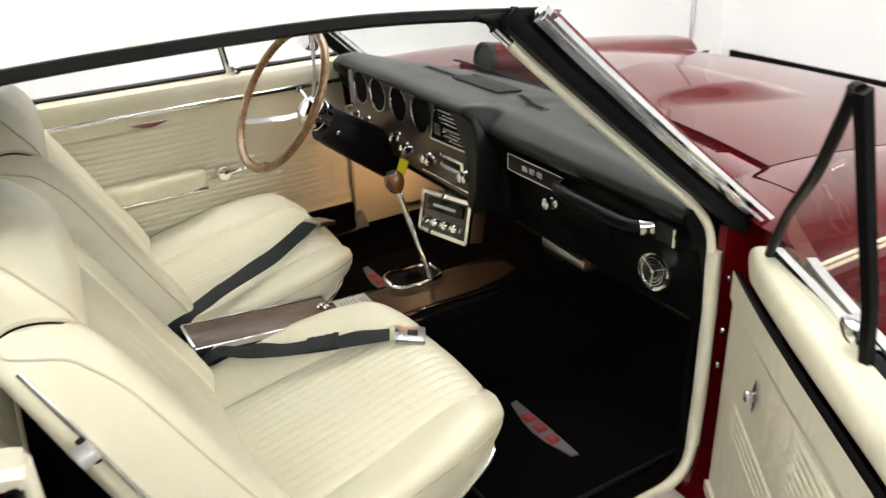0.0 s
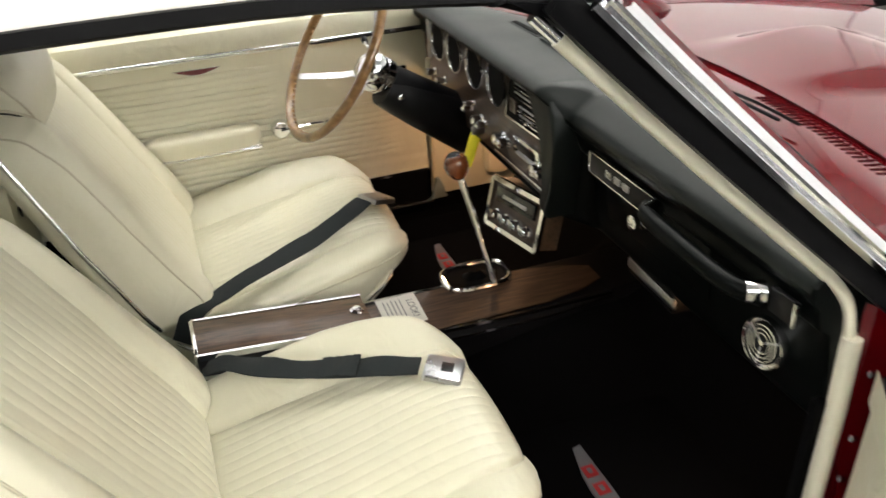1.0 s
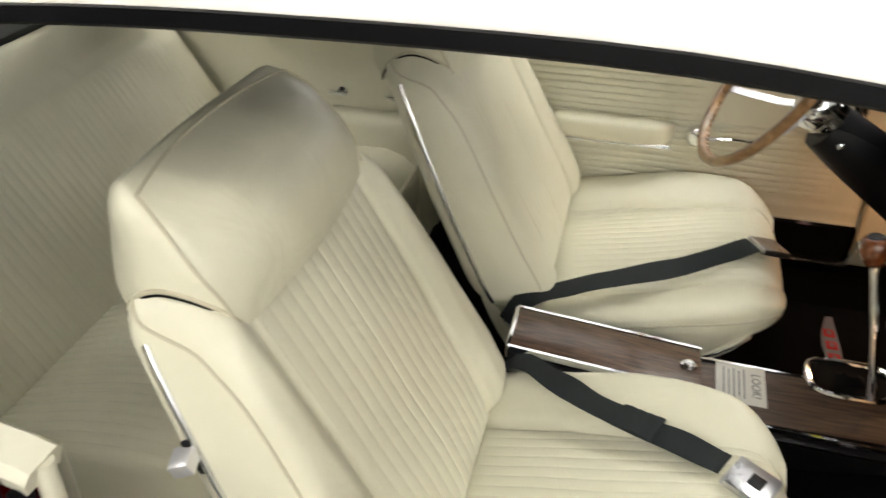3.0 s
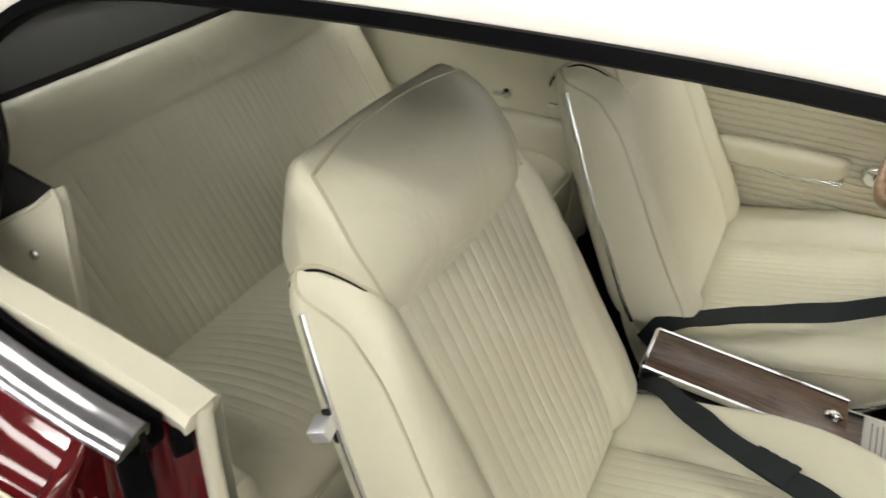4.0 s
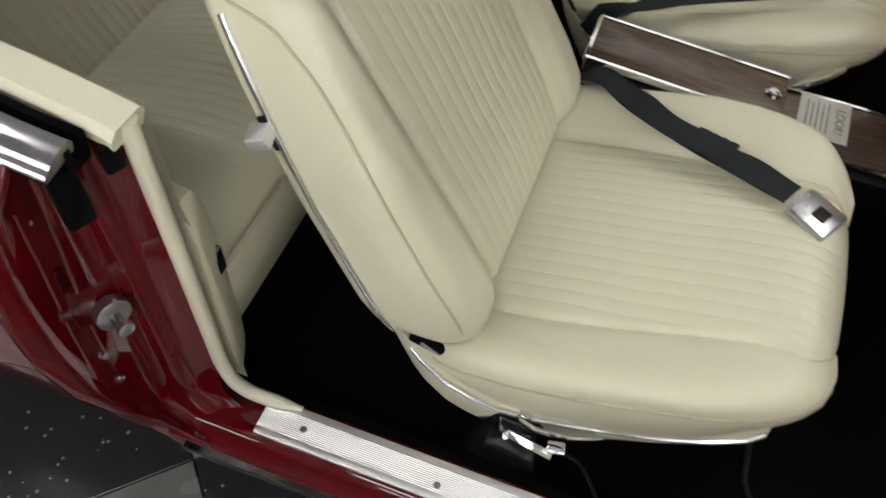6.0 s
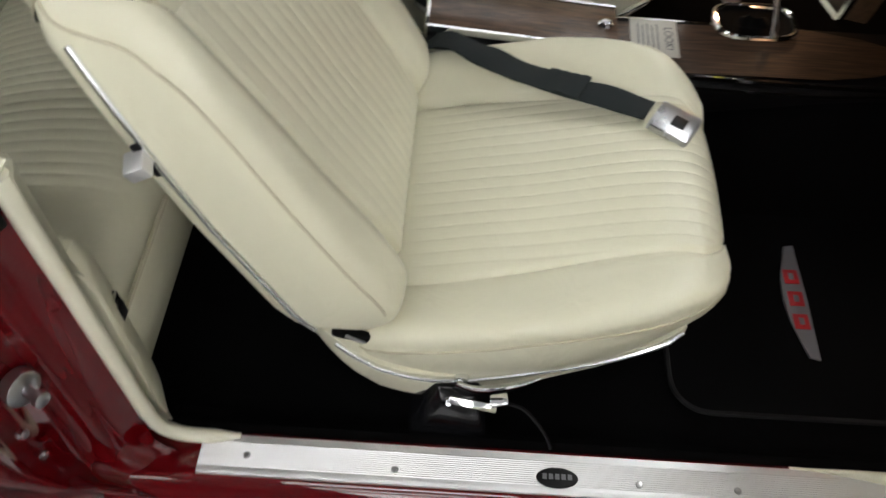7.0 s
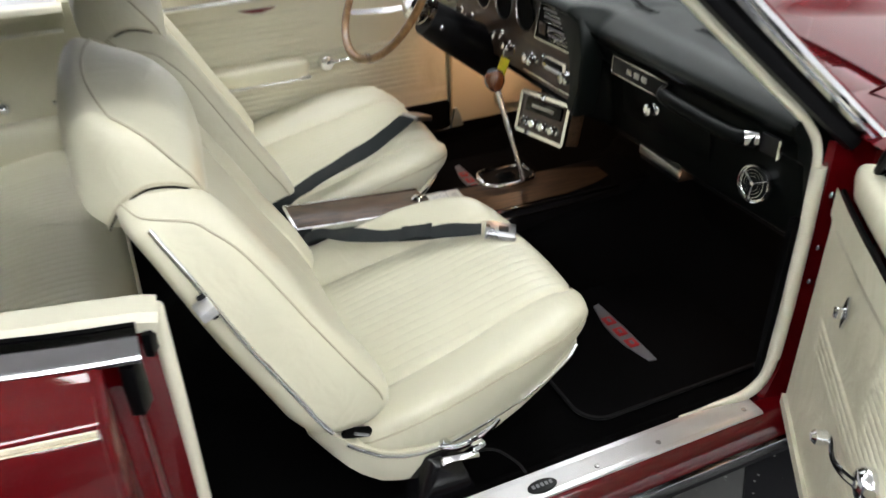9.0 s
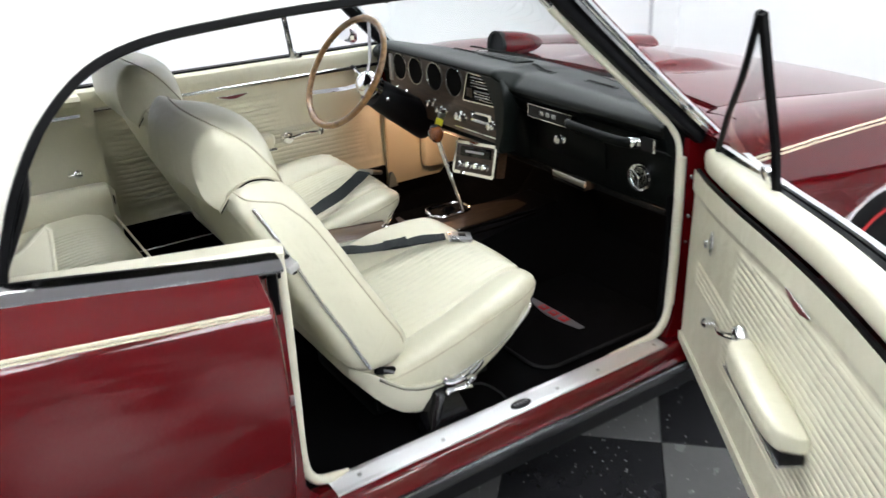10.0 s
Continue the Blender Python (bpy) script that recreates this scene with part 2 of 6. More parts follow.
def block(size, at=(0, 0, 0), bevel=0.004, turn=(0, 0, 0), segments=2):
    """A box with rounded edges."""
    bm = bmesh.new()
    bmesh.ops.create_cube(bm, size=1)
    bmesh.ops.scale(bm, vec=size, verts=bm.verts)
    if bevel:
        bmesh.ops.bevel(bm, geom=bm.edges, offset=min(bevel, min(size) * 0.49), segments=segments, profile=0.5, affect="EDGES")
    bmesh.ops.transform(bm, matrix=pose(*at, *turn), verts=bm.verts)
    return bm


def prism(outline, depth, matrix, bevel=0.002):
    """An outline in the plane, made depth thick, with softened edges."""
    bm = bmesh.new()
    lower = [bm.verts.new((x, y, 0)) for x, y in outline]
    upper = [bm.verts.new((x, y, depth)) for x, y in outline]
    n = len(outline)
    bm.faces.new(lower[::-1])
    top = bm.faces.new(upper)
    for i in range(n):
        bm.faces.new((lower[i], lower[(i + 1) % n], upper[(i + 1) % n], upper[i]))
    if bevel:
        bmesh.ops.bevel(bm, geom=list(top.edges), offset=bevel, segments=2, profile=0.5, affect="EDGES")
    bmesh.ops.transform(bm, matrix=matrix, verts=bm.verts)
    return bm


def lathe(profile, matrix, n=24, hollow=False):
    """A profile of (radius, height) turned round z."""
    rows = [[Vector((r * math.cos(a), r * math.sin(a), h)) for a in [2 * math.pi * i / n for i in range(n)]] for r, h in profile]
    bm = sheet(rows, close_rows=hollow, close_cols=True, caps=not hollow)
    bmesh.ops.transform(bm, matrix=matrix, verts=bm.verts)
    return bm


def facing(at, normal, up=(0, 0, 1)):
    """A matrix whose z is the normal and whose y leans to up."""
    z = Vector(normal).normalized()
    x = Vector(up).cross(z).normalized()
    y = z.cross(x)
    return Matrix.Translation(at) @ Matrix((x, y, z)).transposed().to_4x4()


def smooth(a, b, x):
    f = min(1, max(0, (x - a) / (b - a)))
    return f * f * (3 - 2 * f)


def lerp(a, b, f):
    return a + (b - a) * f


def table(xs, ys, x):
    return float(np.interp(x, xs, ys))

# ---- the room ----
floor = thing("floor", (1, -1, 0), "black and grey checkered vinyl tile floor", "floor", kind="structure")
TILE = 0.457


def tile_mesh(name, material):
    bm = block((TILE - 0.003, TILE - 0.003, 0.01), (0, 0, -0.005), 0.0012, segments=1)
    me = bpy.data.meshes.new(name)
    bm.to_mesh(me)
    bm.free()
    me.materials.append(material)
    return me


def floor_tiles():
    black, grey = tile_mesh("tile_black", M_tile_black), tile_mesh("tile_grey", M_tile_grey)
    rest = [bmesh.new(), bmesh.new()]
    corner = Vector((1.12, -0.735, 0))
    ax, ay = Vector((0.7071, 0.7071, 0)), Vector((-0.7071, 0.7071, 0))
    pieces = []
    for i in range(-30, 30):
        for j in range(-30, 30):
            p = corner + ax * (i + 0.5) * TILE + ay * (j + 0.5) * TILE
            if not (-7.5 < p.x < 5.5 and -12.2 < p.y < 3.1):
                continue
            odd = (i + j) % 2
            near = -1.3 < p.x < 2.6 and -2.6 < p.y < 0.2
            if near:
                pieces.append((p.copy(), odd))
            else:
                join(rest[odd], block((TILE - 0.003, TILE - 0.003, 0.01), (p.x, p.y, -0.005), 0, turn=(0, 0, 45)))
    bm = block((18.5, 16, 0.1), (1.6, -4.3, -0.0615), 0)
    part("screed", bm, M_dark, floor)
    for bm, m in zip(rest, (M_tile_grey, M_tile_black)):
        tagged(part("far_tiles", bm, m, floor), kind="stuff")
    for p, odd in pieces:
        ob = link_mesh("tile", black if odd else grey, floor)
        ob.matrix_basis = pose(p.x, p.y, 0, 0, 0, 45)


floor_tiles()


def wall(name, size, at, material=M_wall, label="plain white painted showroom wall"):
    ob = part(name, block(size, at, 0.0), material)
    tagged(ob, label, "wall", kind="structure")


wall("wall_north", (12.8, 0.2, 4.0), (-1.1, 3.0, 2.0))
# South and west walls are unseen, added dark to darken the paint's reflections.
wall("wall_south", (12.8, 0.2, 4.0), (-1.1, -12.1, 2.0), M_wall_grey, "unseen dark grey wall that closes the room")
wall("wall_east", (0.2, 15.1, 4.0), (5.4, -4.45, 2.0))
wall("wall_west", (0.2, 14.9, 4.0), (-7.4, -4.55, 2.0), M_wall_grey, "unseen dark grey wall that closes the room")
# The ceiling is unseen too, and white to bounce light.
tagged(part("ceiling", block((18.5, 16.0, 0.2), (1.6, -4.3, 4.1), 0.0), M_ceiling), "unseen flat white ceiling that bounces light", "ceiling", kind="structure")

tagged(part("baseboard", block((12.5, 0.012, 0.09), (-1.1, 2.892, 0.034), 0.003), M_rubber), "black rubber base along the white wall", "baseboard", kind="structure")
tagged(part("baseboard", block((0.012, 14.8, 0.09), (5.292, -4.6, 0.034), 0.003), M_rubber), "black rubber base along the white wall", "baseboard", kind="structure")
pipe = thing("conduit", (4.93, 2.88, 0.1), "pale grey conduit running up the white wall", "conduit")
part("pipe", tube([(4.93, 2.88, 0.1), (4.93, 2.88, 3.9)], 0.016, 10, up=(0, 1, 0)), M_conduit, pipe)
for z in (0.7, 1.9, 3.1):
    part("clip", block((0.07, 0.012, 0.025), (4.93, 2.889, z), 0.003), M_steel, pipe)

M_glow, tree, bsdf = node_material("lamp_diffuser")
bsdf.inputs["Base Color"].default_value = (0.9, 0.9, 0.9, 1)
bsdf.inputs["Emission Color"].default_value = (1.0, 0.99, 0.955, 1)
bsdf.inputs["Emission Strength"].default_value = 16.2


def ceiling_light(x, y):
    lamp = thing("ceiling_light", (x, y, 3.9), "long white fluorescent fixture on the unseen ceiling", "ceiling light", "ceiling lights")
    part("housing", block((1.5, 0.54, 0.06), (x, y, 3.97), 0.01), M_cream_hard, lamp)
    part("diffuser", block((1.44, 0.44, 0.03), (x, y, 3.925), 0.01), M_glow, lamp, "glowing white diffuser")


# Unseen fixtures, added or left out by row to light seats, hood and walls.
for y in (-11.0, -10.2, -9.4, -8.6, -7.8, -7.0, -6.2, -4.4, -2.6, -0.8, 0.4, 1.0, 1.6, 2.2):
    for x in (-4.9, -3.65, -2.4, 0.1, 2.6, 4.4):
        if x == 2.6 and y != -0.8 or x == 0.1 and y < -1 or x > 4 and y < -3 or x < 0 and -5 < y < 0 or x in (-2.4, 0.1) and y in (1.0, 2.2):
            ceiling_light(x, y)

# ---- the car's outer body ----
car = thing("car", (0.5, 0, 0), "maroon two-door convertible with white top and pinstripe", "car")


def belt_z(x):
    return 0.957 + 0.12 * min(0.6, max(0, -x)) if x < 0.5 else 0.957 - 0.05 * smooth(0.5, 1.3, x)


def side_line(x, low=0.25):
    """The outer skin's section on the right-hand side, from the belt down."""
    z = belt_z(x)
    y0 = -0.765 - 0.035 * smooth(-0.5, -0.05, x)
    pts = [(y0, z), (y0 - 0.022, z - 0.002), (y0 * 0.45 - 0.482, z - 0.02), (-0.886, z - 0.045), (-0.90, z - 0.10), (-0.907, 0.79), (-0.906, 0.71), (-0.89, 0.61), (-0.857, 0.5), (-0.818, 0.41), (-0.805, 0.35), (-0.80, 0.30), (-0.78, 0.25)]
    return [Vector((x, y, max(zz, low))) for y, zz in pts]


def quarter_panel():
    rows = []
    for x in np.linspace(-2.6, -0.088, 40):
        arch = 0
        if abs(x + 1.06) < 0.37:
            arch = 0.33 + math.sqrt(0.37**2 - (x + 1.06) ** 2)
        rows.append(spline(side_line(x, arch), 36))
    return sheet(rows)


right = part("quarter_panel", quarter_panel(), M_paint, car)
bm = sweep([side_line(x)[3] + Vector((0, -0.0035, 0.0)) for x in np.linspace(-2.6, -0.09, 30)], [(-0.0015, -0.0045), (0.002, -0.0045), (0.002, -0.002), (-0.0015, -0.002)])
part("pinstripe", bm, M_stripe, right)
bm = sweep([side_line(x)[3] + Vector((0, -0.0032, 0.0)) for x in np.linspace(-2.6, -0.09, 30)], [(-0.0015, 0.0005), (0.002, 0.0005), (0.002, 0.0055), (-0.0015, 0.0055)])
part("pinstripe", bm, M_stripe, right)
# bright belt moulding, dark channel and cream cap beside the quarter window
xs = np.linspace(-1.2, -0.03, 24)
part("belt_moulding", sweep([(x, -0.768 - 0.035 * smooth(-0.5, -0.05, x), belt_z(x) + 0.006) for x in xs], [(-0.022, -0.008), (0.022, -0.014), (0.023, -0.009), (0.018, -0.004), (0.006, 0.003), (-0.008, 0.0075), (-0.018, 0.0085), (-0.022, 0.004)]), M_belt_trim, right, "bright chrome belt moulding")
part("window_channel", sweep([(x, -0.738 - 0.042 * smooth(-0.5, -0.05, x), belt_z(x) + 0.002) for x in xs], [(-0.016, -0.03), (0.016, -0.03), (0.016, 0.004), (0.008, 0.004), (0.005, -0.02), (-0.005, -0.02), (-0.008, 0.006), (-0.016, 0.006)]), M_rubber, right)


def jamb_edge(z):
    outer = side_line(-0.088)
    ys, zs = [p.y for p in outer][::-1], [p.z for p in outer][::-1]
    return float(np.interp(z, zs, ys))


def door_jamb():
    rows = []
    for z in np.linspace(0.30, 0.962, 36):
        yo = jamb_edge(z)
        f = smooth(0.42, 0.30, z)
        yi, inner = -0.742, -0.778
        y1 = lerp(yo, inner, lerp(0.2, 0.55, smooth(0.45, 0.9, z)))
        pts = [(-0.088, yo), (-0.08, yo + 0.003), (-0.0735, lerp(yo, y1, 0.35)), (-0.0745, lerp(yo, y1, 0.75)), (-0.08, lerp(y1, inner, 0.12)), (-0.0855, lerp(y1, inner, 0.35)), (-0.086, lerp(y1, inner, 0.7)), (-0.078, inner), (-0.06, -0.770), (-0.052, -0.763), (-0.045, -0.754), (-0.03, -0.747), (-0.012, yi)]
        rows.append([Vector((p.x + 0.09 * f, p.y, z)) for p in spline([(a, b, 0) for a, b in pts], 60)])
    return sheet(rows)


jamb = part("door_jamb", door_jamb(), M_paint, car, "glossy maroon door jamb")
part("slot", block((0.006, 0.014, 0.034), (-0.082, -0.831, 0.785), 0.003, turn=(0, 0, -8)), M_slot, jamb, "dark slot in the jamb")
m = facing((-0.070, -0.803, 0.683), (0.9, -0.42, 0.05))
part("striker", lathe([(0.022, -0.012), (0.022, 0.003), (0.019, 0.005), (0.007, 0.007), (0.006, 0.022), (0.01, 0.024), (0.01, 0.032), (0.007, 0.034)], m, 20), M_steel, jamb, "steel latch striker stud")
part("bumper_block", block((0.018, 0.03, 0.075), (-0.045, -0.80, 0.905), 0.003, turn=(0, 0, -25)), M_rubber, jamb, "black rubber stop")
part("bumper_block", block((0.012, 0.022, 0.035), (-0.018, -0.757, 0.93), 0.003, turn=(0, 0, -25)), M_rubber, jamb, "black rubber stop")
for z in (0.56, 0.62, 0.88):
    part("screw", lathe([(0.006, 0), (0.005, 0.003), (0.002, 0.004)], facing((-0.083, -0.83, z), (0.97, -0.2, 0)), 10), M_steel, jamb)

# rocker, sill plate and its screws
rows = []
for x in np.linspace(-0.09, 1.2, 24):
    rows.append([Vector((x, y, z)) for y, z in [(-0.70, 0.365), (-0.715, 0.376), (-0.77, 0.376), (-0.785, 0.370), (-0.794, 0.355), (-0.801, 0.342), (-0.806, 0.33), (-0.806, 0.312), (-0.79, 0.305), (-0.76, 0.29), (-0.73, 0.25), (-0.7, 0.22)]])
rocker = part("rocker", sheet(rows), M_paint, car)
part("rocker_moulding", sweep([(x, -0.808, 0.322) for x in np.linspace(-0.06, 1.19, 12)], [(-0.008, -0.024), (-0.002, -0.026), (0.003, -0.022), (0.0085, 0.004), (0.0085, 0.008), (0.0065, 0.011), (-0.006, 0.011)]), M_chrome_dark, rocker, "chrome rocker moulding darkened for its floor reflection")


def sill_plate():
    rows = []
    for x in np.linspace(0.045, 1.062, 3):
        row = [Vector((x, -0.708, 0.372)), Vector((x, -0.712, 0.3805))]
        for k in range(33):
            y = -0.716 - 0.05 * k / 32
            row.append(Vector((x, y, 0.3805 + 0.0007 * (k % 2) * (1 if 3 < k < 29 else 0))))
        row += [Vector((x, -0.771, 0.379)), Vector((x, -0.774, 0.368))]
        rows.append(row)
    return sheet(rows)


part("sill_plate", sill_plate(), M_scuff, rocker, "ribbed bright aluminium sill plate", sharp=20)
badge = thing("sill_badge", (0.563, -0.748, 0.381), "small black oval badge on the sill plate", "badge")
part("plate", lathe([(0.03, 0), (0.03, 0.002), (0.027, 0.0035)], Matrix.Translation((0.563, -0.748, 0.381)) @ Matrix.Diagonal((1, 0.5, 1, 1)), 28), M_dark, badge)
bm = bmesh.new()
for k in range(5):
    join(bm, block((0.006, 0.008, 0.001), (0.545 + 0.009 * k, -0.747, 0.3848), 0))
part("mark", bm, M_white, badge, "faint silver bars")
for x in (0.114, 0.33, 0.68, 0.82, 1.03):
    part("screw", lathe([(0.0055, 0), (0.0045, 0.002), (0.001, 0.0026)], Matrix.Translation((x, -0.742 - 0.008 * (x > 0.2), 0.381)), 10), M_steel, rocker)

# cream weatherstrip round the door opening
front_strip = spline([(0.728, -0.637, 1.303), (0.853, -0.664, 1.183), (0.973, -0.694, 1.071), (1.062, -0.715, 0.987), (1.098, -0.717, 0.93), (1.105, -0.722, 0.85)], 34) + spline([(1.107, -0.728, 0.78), (1.105, -0.73, 0.6), (1.10, -0.73, 0.47), (1.085, -0.727, 0.415), (1.05, -0.721, 0.386), (0.98, -0.714, 0.382), (0.9, -0.710, 0.381)], 34)
part("weatherstrip", tube(front_strip, 0.0115, 10, up=(0, 1, 0), taper=lambda f: (0.8 + 0.2 * smooth(0.4, 0.52, f)) * (1 - 0.85 * smooth(0.8, 1, f))), M_cream_hard, car, "cream rubber weatherstrip")
part("weatherstrip_sleeve", tube([(1.106, -0.724, 0.9), (1.107, -0.728, 0.78), (1.105, -0.731, 0.6), (1.101, -0.731, 0.48)], 0.0135, 10, up=(0, 1, 0)), M_cream_hard, car)
rear_strip = spline([(0.10, -0.714, 0.384), (0.05, -0.719, 0.388), (0.012, -0.726, 0.412), (-0.006, -0.731, 0.47), (-0.006, -0.733, 0.62), (-0.004, -0.735, 0.78), (-0.004, -0.736, 0.9), (-0.004, -0.735, 0.965)], 40)
part("weatherstrip", tube(rear_strip, 0.011, 10, up=(0, 1, 0), taper=lambda f: 0.4 + 0.6 * smooth(0.0, 0.12, f)), M_cream_hard, car, "cream rubber weatherstrip")


def a_pillar_foot():
    rows = []
    for z in np.linspace(0.36, 0.95, 14):
        pts = [(1.112, -0.725), (1.118, -0.738), (1.16, -0.748), (1.185, -0.765), (1.188, -0.80), (1.17, -0.825), (1.14, -0.84), (1.13, -0.868)]
        rows.append([Vector((x - 0.03 * smooth(0.45, 0.36, z), y, z)) for x, y in pts])
    return sheet(rows)


post = part("hinge_post", a_pillar_foot(), M_paint, car, "glossy maroon hinge post")
for z in (0.66, 0.735, 0.845):
    part("bolt", lathe([(0.006, -0.004), (0.006, 0.004), (0.003, 0.006)], facing((1.135, -0.741, z), (-0.5, -0.85, 0.1)), 8), M_chrome, post)


# fenders, hood, cowl
def nose_drop(x):
    return 0.13 * max(0, (x - 1.4) / 1.15) ** 1.6


def arch_z(x):
    """The front wheel opening: flatter on top than a circle."""
    return 0.335 + 0.385 * max(0, 1 - abs((x - 1.87) / 0.42) ** 3.2) ** 0.45


def fender_top(x):
    return 0.966 - 0.011 * smooth(1.3, 2.1, x) - 0.72 * nose_drop(x)


def fender(side):
    rows = []
    for x in np.linspace(1.135, 2.52, 40):
        arch = 0.25
        if abs(x - 1.87) < 0.415:
            arch = max(0.25, arch_z(x) + 0.004)
        z = fender_top(x)
        yi = -lerp(0.587, 0.625, smooth(1.4, 2, x)) - 0.004
        pts = [(yi, 0.952 - nose_drop(x)), (-0.67, z - 0.004), (-0.74, z), (-0.805, z - 0.004), (-0.85, z - 0.016), (-0.882, z - 0.04), (-0.897, z - 0.075), (-0.912, 0.80), (-0.92, 0.72), (-0.925, 0.64), (-0.915, 0.5), (-0.885, 0.37), (-0.86, 0.31), (-0.835, 0.25)]
        rows.append(spline([(x, y * -side, max(zz, arch)) for y, zz in pts], 40))
    return sheet(rows)


right_fender = part("fender", fender(-1), M_paint, car)
part("fender", fender(1), M_paint, car)
part("arch_moulding", tube([(x, -0.918 - 0.006 * smooth(0.75, 0.64, arch_z(x)), arch_z(x)) for x in 1.87 + 0.419 * np.sin(np.linspace(-1.5, 1.5, 40))], 0.008, 8, up=(0, 1, 0)), M_chrome, right_fender, "chrome wheel-arch lip")
def fender_line(x, level):
    """A point on the right fender's flank at a level that sinks a little towards the nose."""
    z, level = fender_top(x), level - 0.45 * nose_drop(x)
    pts = spline([(x, -0.85, z - 0.016), (x, -0.882, z - 0.04), (x, -0.897, z - 0.075), (x, -0.912, 0.80)], 60)
    p = min(pts, key=lambda q: abs(q.z - level))
    return p + Vector((0, -0.0035, 0))


for level in (0.9215, 0.9135):
    part("pinstripe", sweep([fender_line(x, level) for x in np.linspace(1.14, 2.5, 40)], [(-0.004, -0.0022), (0.001, -0.0022), (0.001, 0.0022), (-0.004, 0.0022)]), M_stripe, right_fender)


def hood():
    """The hood skin, with the raised centre scoop that ends short of the nose."""
    rows = []
    for x in np.linspace(0, 1, 120):
        row = []
        for y in np.linspace(-1, 1, 201):
            back = 1.405 + 0.05 * (1 - y * y)
            xx = lerp(back, 2.44, x)
            half = lerp(0.587, 0.625, smooth(1.4, 2, xx))
            wide = 0.15 + 0.055 * smooth(1.45, 1.85, xx)
            bulge = 0.03 * smooth(wide + 0.055, wide - 0.055, abs(y * half)) * smooth(1.42, 1.8, xx) * smooth(2.03, 1.82, xx)
            row.append(Vector((xx, y * half, 0.952 + 0.02 * (1 - y * y) + bulge - nose_drop(xx))))
        rows.append(row)
    return sheet(rows)


bonnet = part("hood", hood(), M_paint, car, "maroon hood with raised centre")
# Panel gaps are solid strips with the shade in their colour.
for sgn in (-1, 1):
    part("hood_gap", sweep([(x, sgn * (lerp(0.587, 0.625, smooth(1.4, 2, x)) + 0.003), 0.9525 - nose_drop(x)) for x in np.linspace(1.40, 2.42, 24)], [(-0.0013, -0.002), (0.0013, -0.002), (0.0013, 0.0), (-0.0013, 0.0)]), M_slot, bonnet)
part("hood_gap", sweep([(1.402 + 0.05 * (1 - f * f), 0.588 * f, 0.9545 + 0.02 * (1 - f * f)) for f in np.linspace(-1, 1, 30)], [(-0.0013, -0.006), (0.0013, -0.006), (0.0013, 0.0), (-0.0013, 0.0)]), M_slot, bonnet)
part("cowl_gap", sweep([(1.40, -0.592, 0.9535), (1.33, -0.612, 0.956), (1.30, -0.73, 0.966)], [(-0.0015, -0.006), (0.0015, -0.006), (0.0015, 0.0015), (-0.0015, 0.0015)]), M_slot, bonnet)
# cowl with louvres
rows = []
for y in np.linspace(-0.66, 0.66, 40):
    c = 1 - (y / 0.587) ** 2
    zc = 0.952 + 0.02 * max(c, -0.2)
    b, w = 1.402 + 0.05 * max(c, -0.1), 1 - (y / 0.86) ** 2
    rows.append([Vector((1.16 + 0.13 * w, y, zc - 0.005)), Vector((1.25 + 0.1 * w, y, zc + 0.0005)), Vector((b - 0.006, y, zc + 0.0005)), Vector((b, y, zc - 0.003)), Vector((b + 0.05, y, zc - 0.006))])
cowl = part("cowl", sheet(rows), M_paint, car)
for k in range(23):
    for sgn in (-1, 1):
        y = sgn * (0.16 + 0.0145 * k)
        c = 1 - (y / 0.587) ** 2
        # Solid bars; their dark colour is the shade of the louvre openings.
        part("louvre", block((0.028, 0.0045, 0.002), (1.372 + 0.05 * c, y, 0.9525 + 0.02 * c), 0, turn=(0, 0, 16 * sgn)), M_slot, cowl)
# hood-mounted tachometer pod
tach = thing("hood_tachometer", (1.45, 0.38, 0.975), "maroon hood-mounted tachometer pod with black face", "tachometer")
rows = []
for f in np.linspace(0, 1, 12):
    r = 0.046 * math.sqrt(max(0.02, 1 - f**2.2))
    rows.append([Vector((1.365 + 0.21 * f, 0.38 + 1.15 * r * math.cos(a), 1.008 - 0.015 * f + r * math.sin(a) * 1.05)) for a in np.linspace(0, 2 * math.pi, 24, endpoint=False)])
part("pod", sheet(rows, close_cols=True, caps=True), M_paint, tach)
part("face", lathe([(0.05, 0), (0.05, 0.02), (0.044, 0.022), (0.042, 0.01)], facing((1.37, 0.38, 1.008), (-1, 0, 0.1)), 24), M_dark, tach, "black round dial face")


for sgn in (-1, 1):
    rows = [[Vector((1.87 + 0.39 * math.cos(a), sgn * y, 0.335 + 0.39 * math.sin(a))) for a in np.linspace(-0.2, 3.34, 26)] for y in (0.45, 0.6, 0.75, 0.895)]
    part("wheel_well", sheet(rows), M_dark, car)


# plain skins that close the body behind and ahead
rows = []
for x in np.linspace(-2.6, -1.13, 16):
    z = belt_z(x) - 0.06 * smooth(-2.2, -2.6, x)
    rows.append([Vector((x, y, z + 0.02 * (1 - (y / 0.765) ** 2))) for y in np.linspace(-0.765, 0.765, 20)])
part("trunk_lid", sheet(rows), M_paint, car)
part("tail_panel", sheet([[Vector((-2.6 - 0.05 * math.sin(math.pi * f) * (1 - (y / 0.95) ** 2), y * (1 - 0.1 * f**3), lerp(0.3, 0.965, f))) for y in np.linspace(-0.86, 0.86, 20)] for f in np.linspace(0, 1, 10)]), M_paint, car)
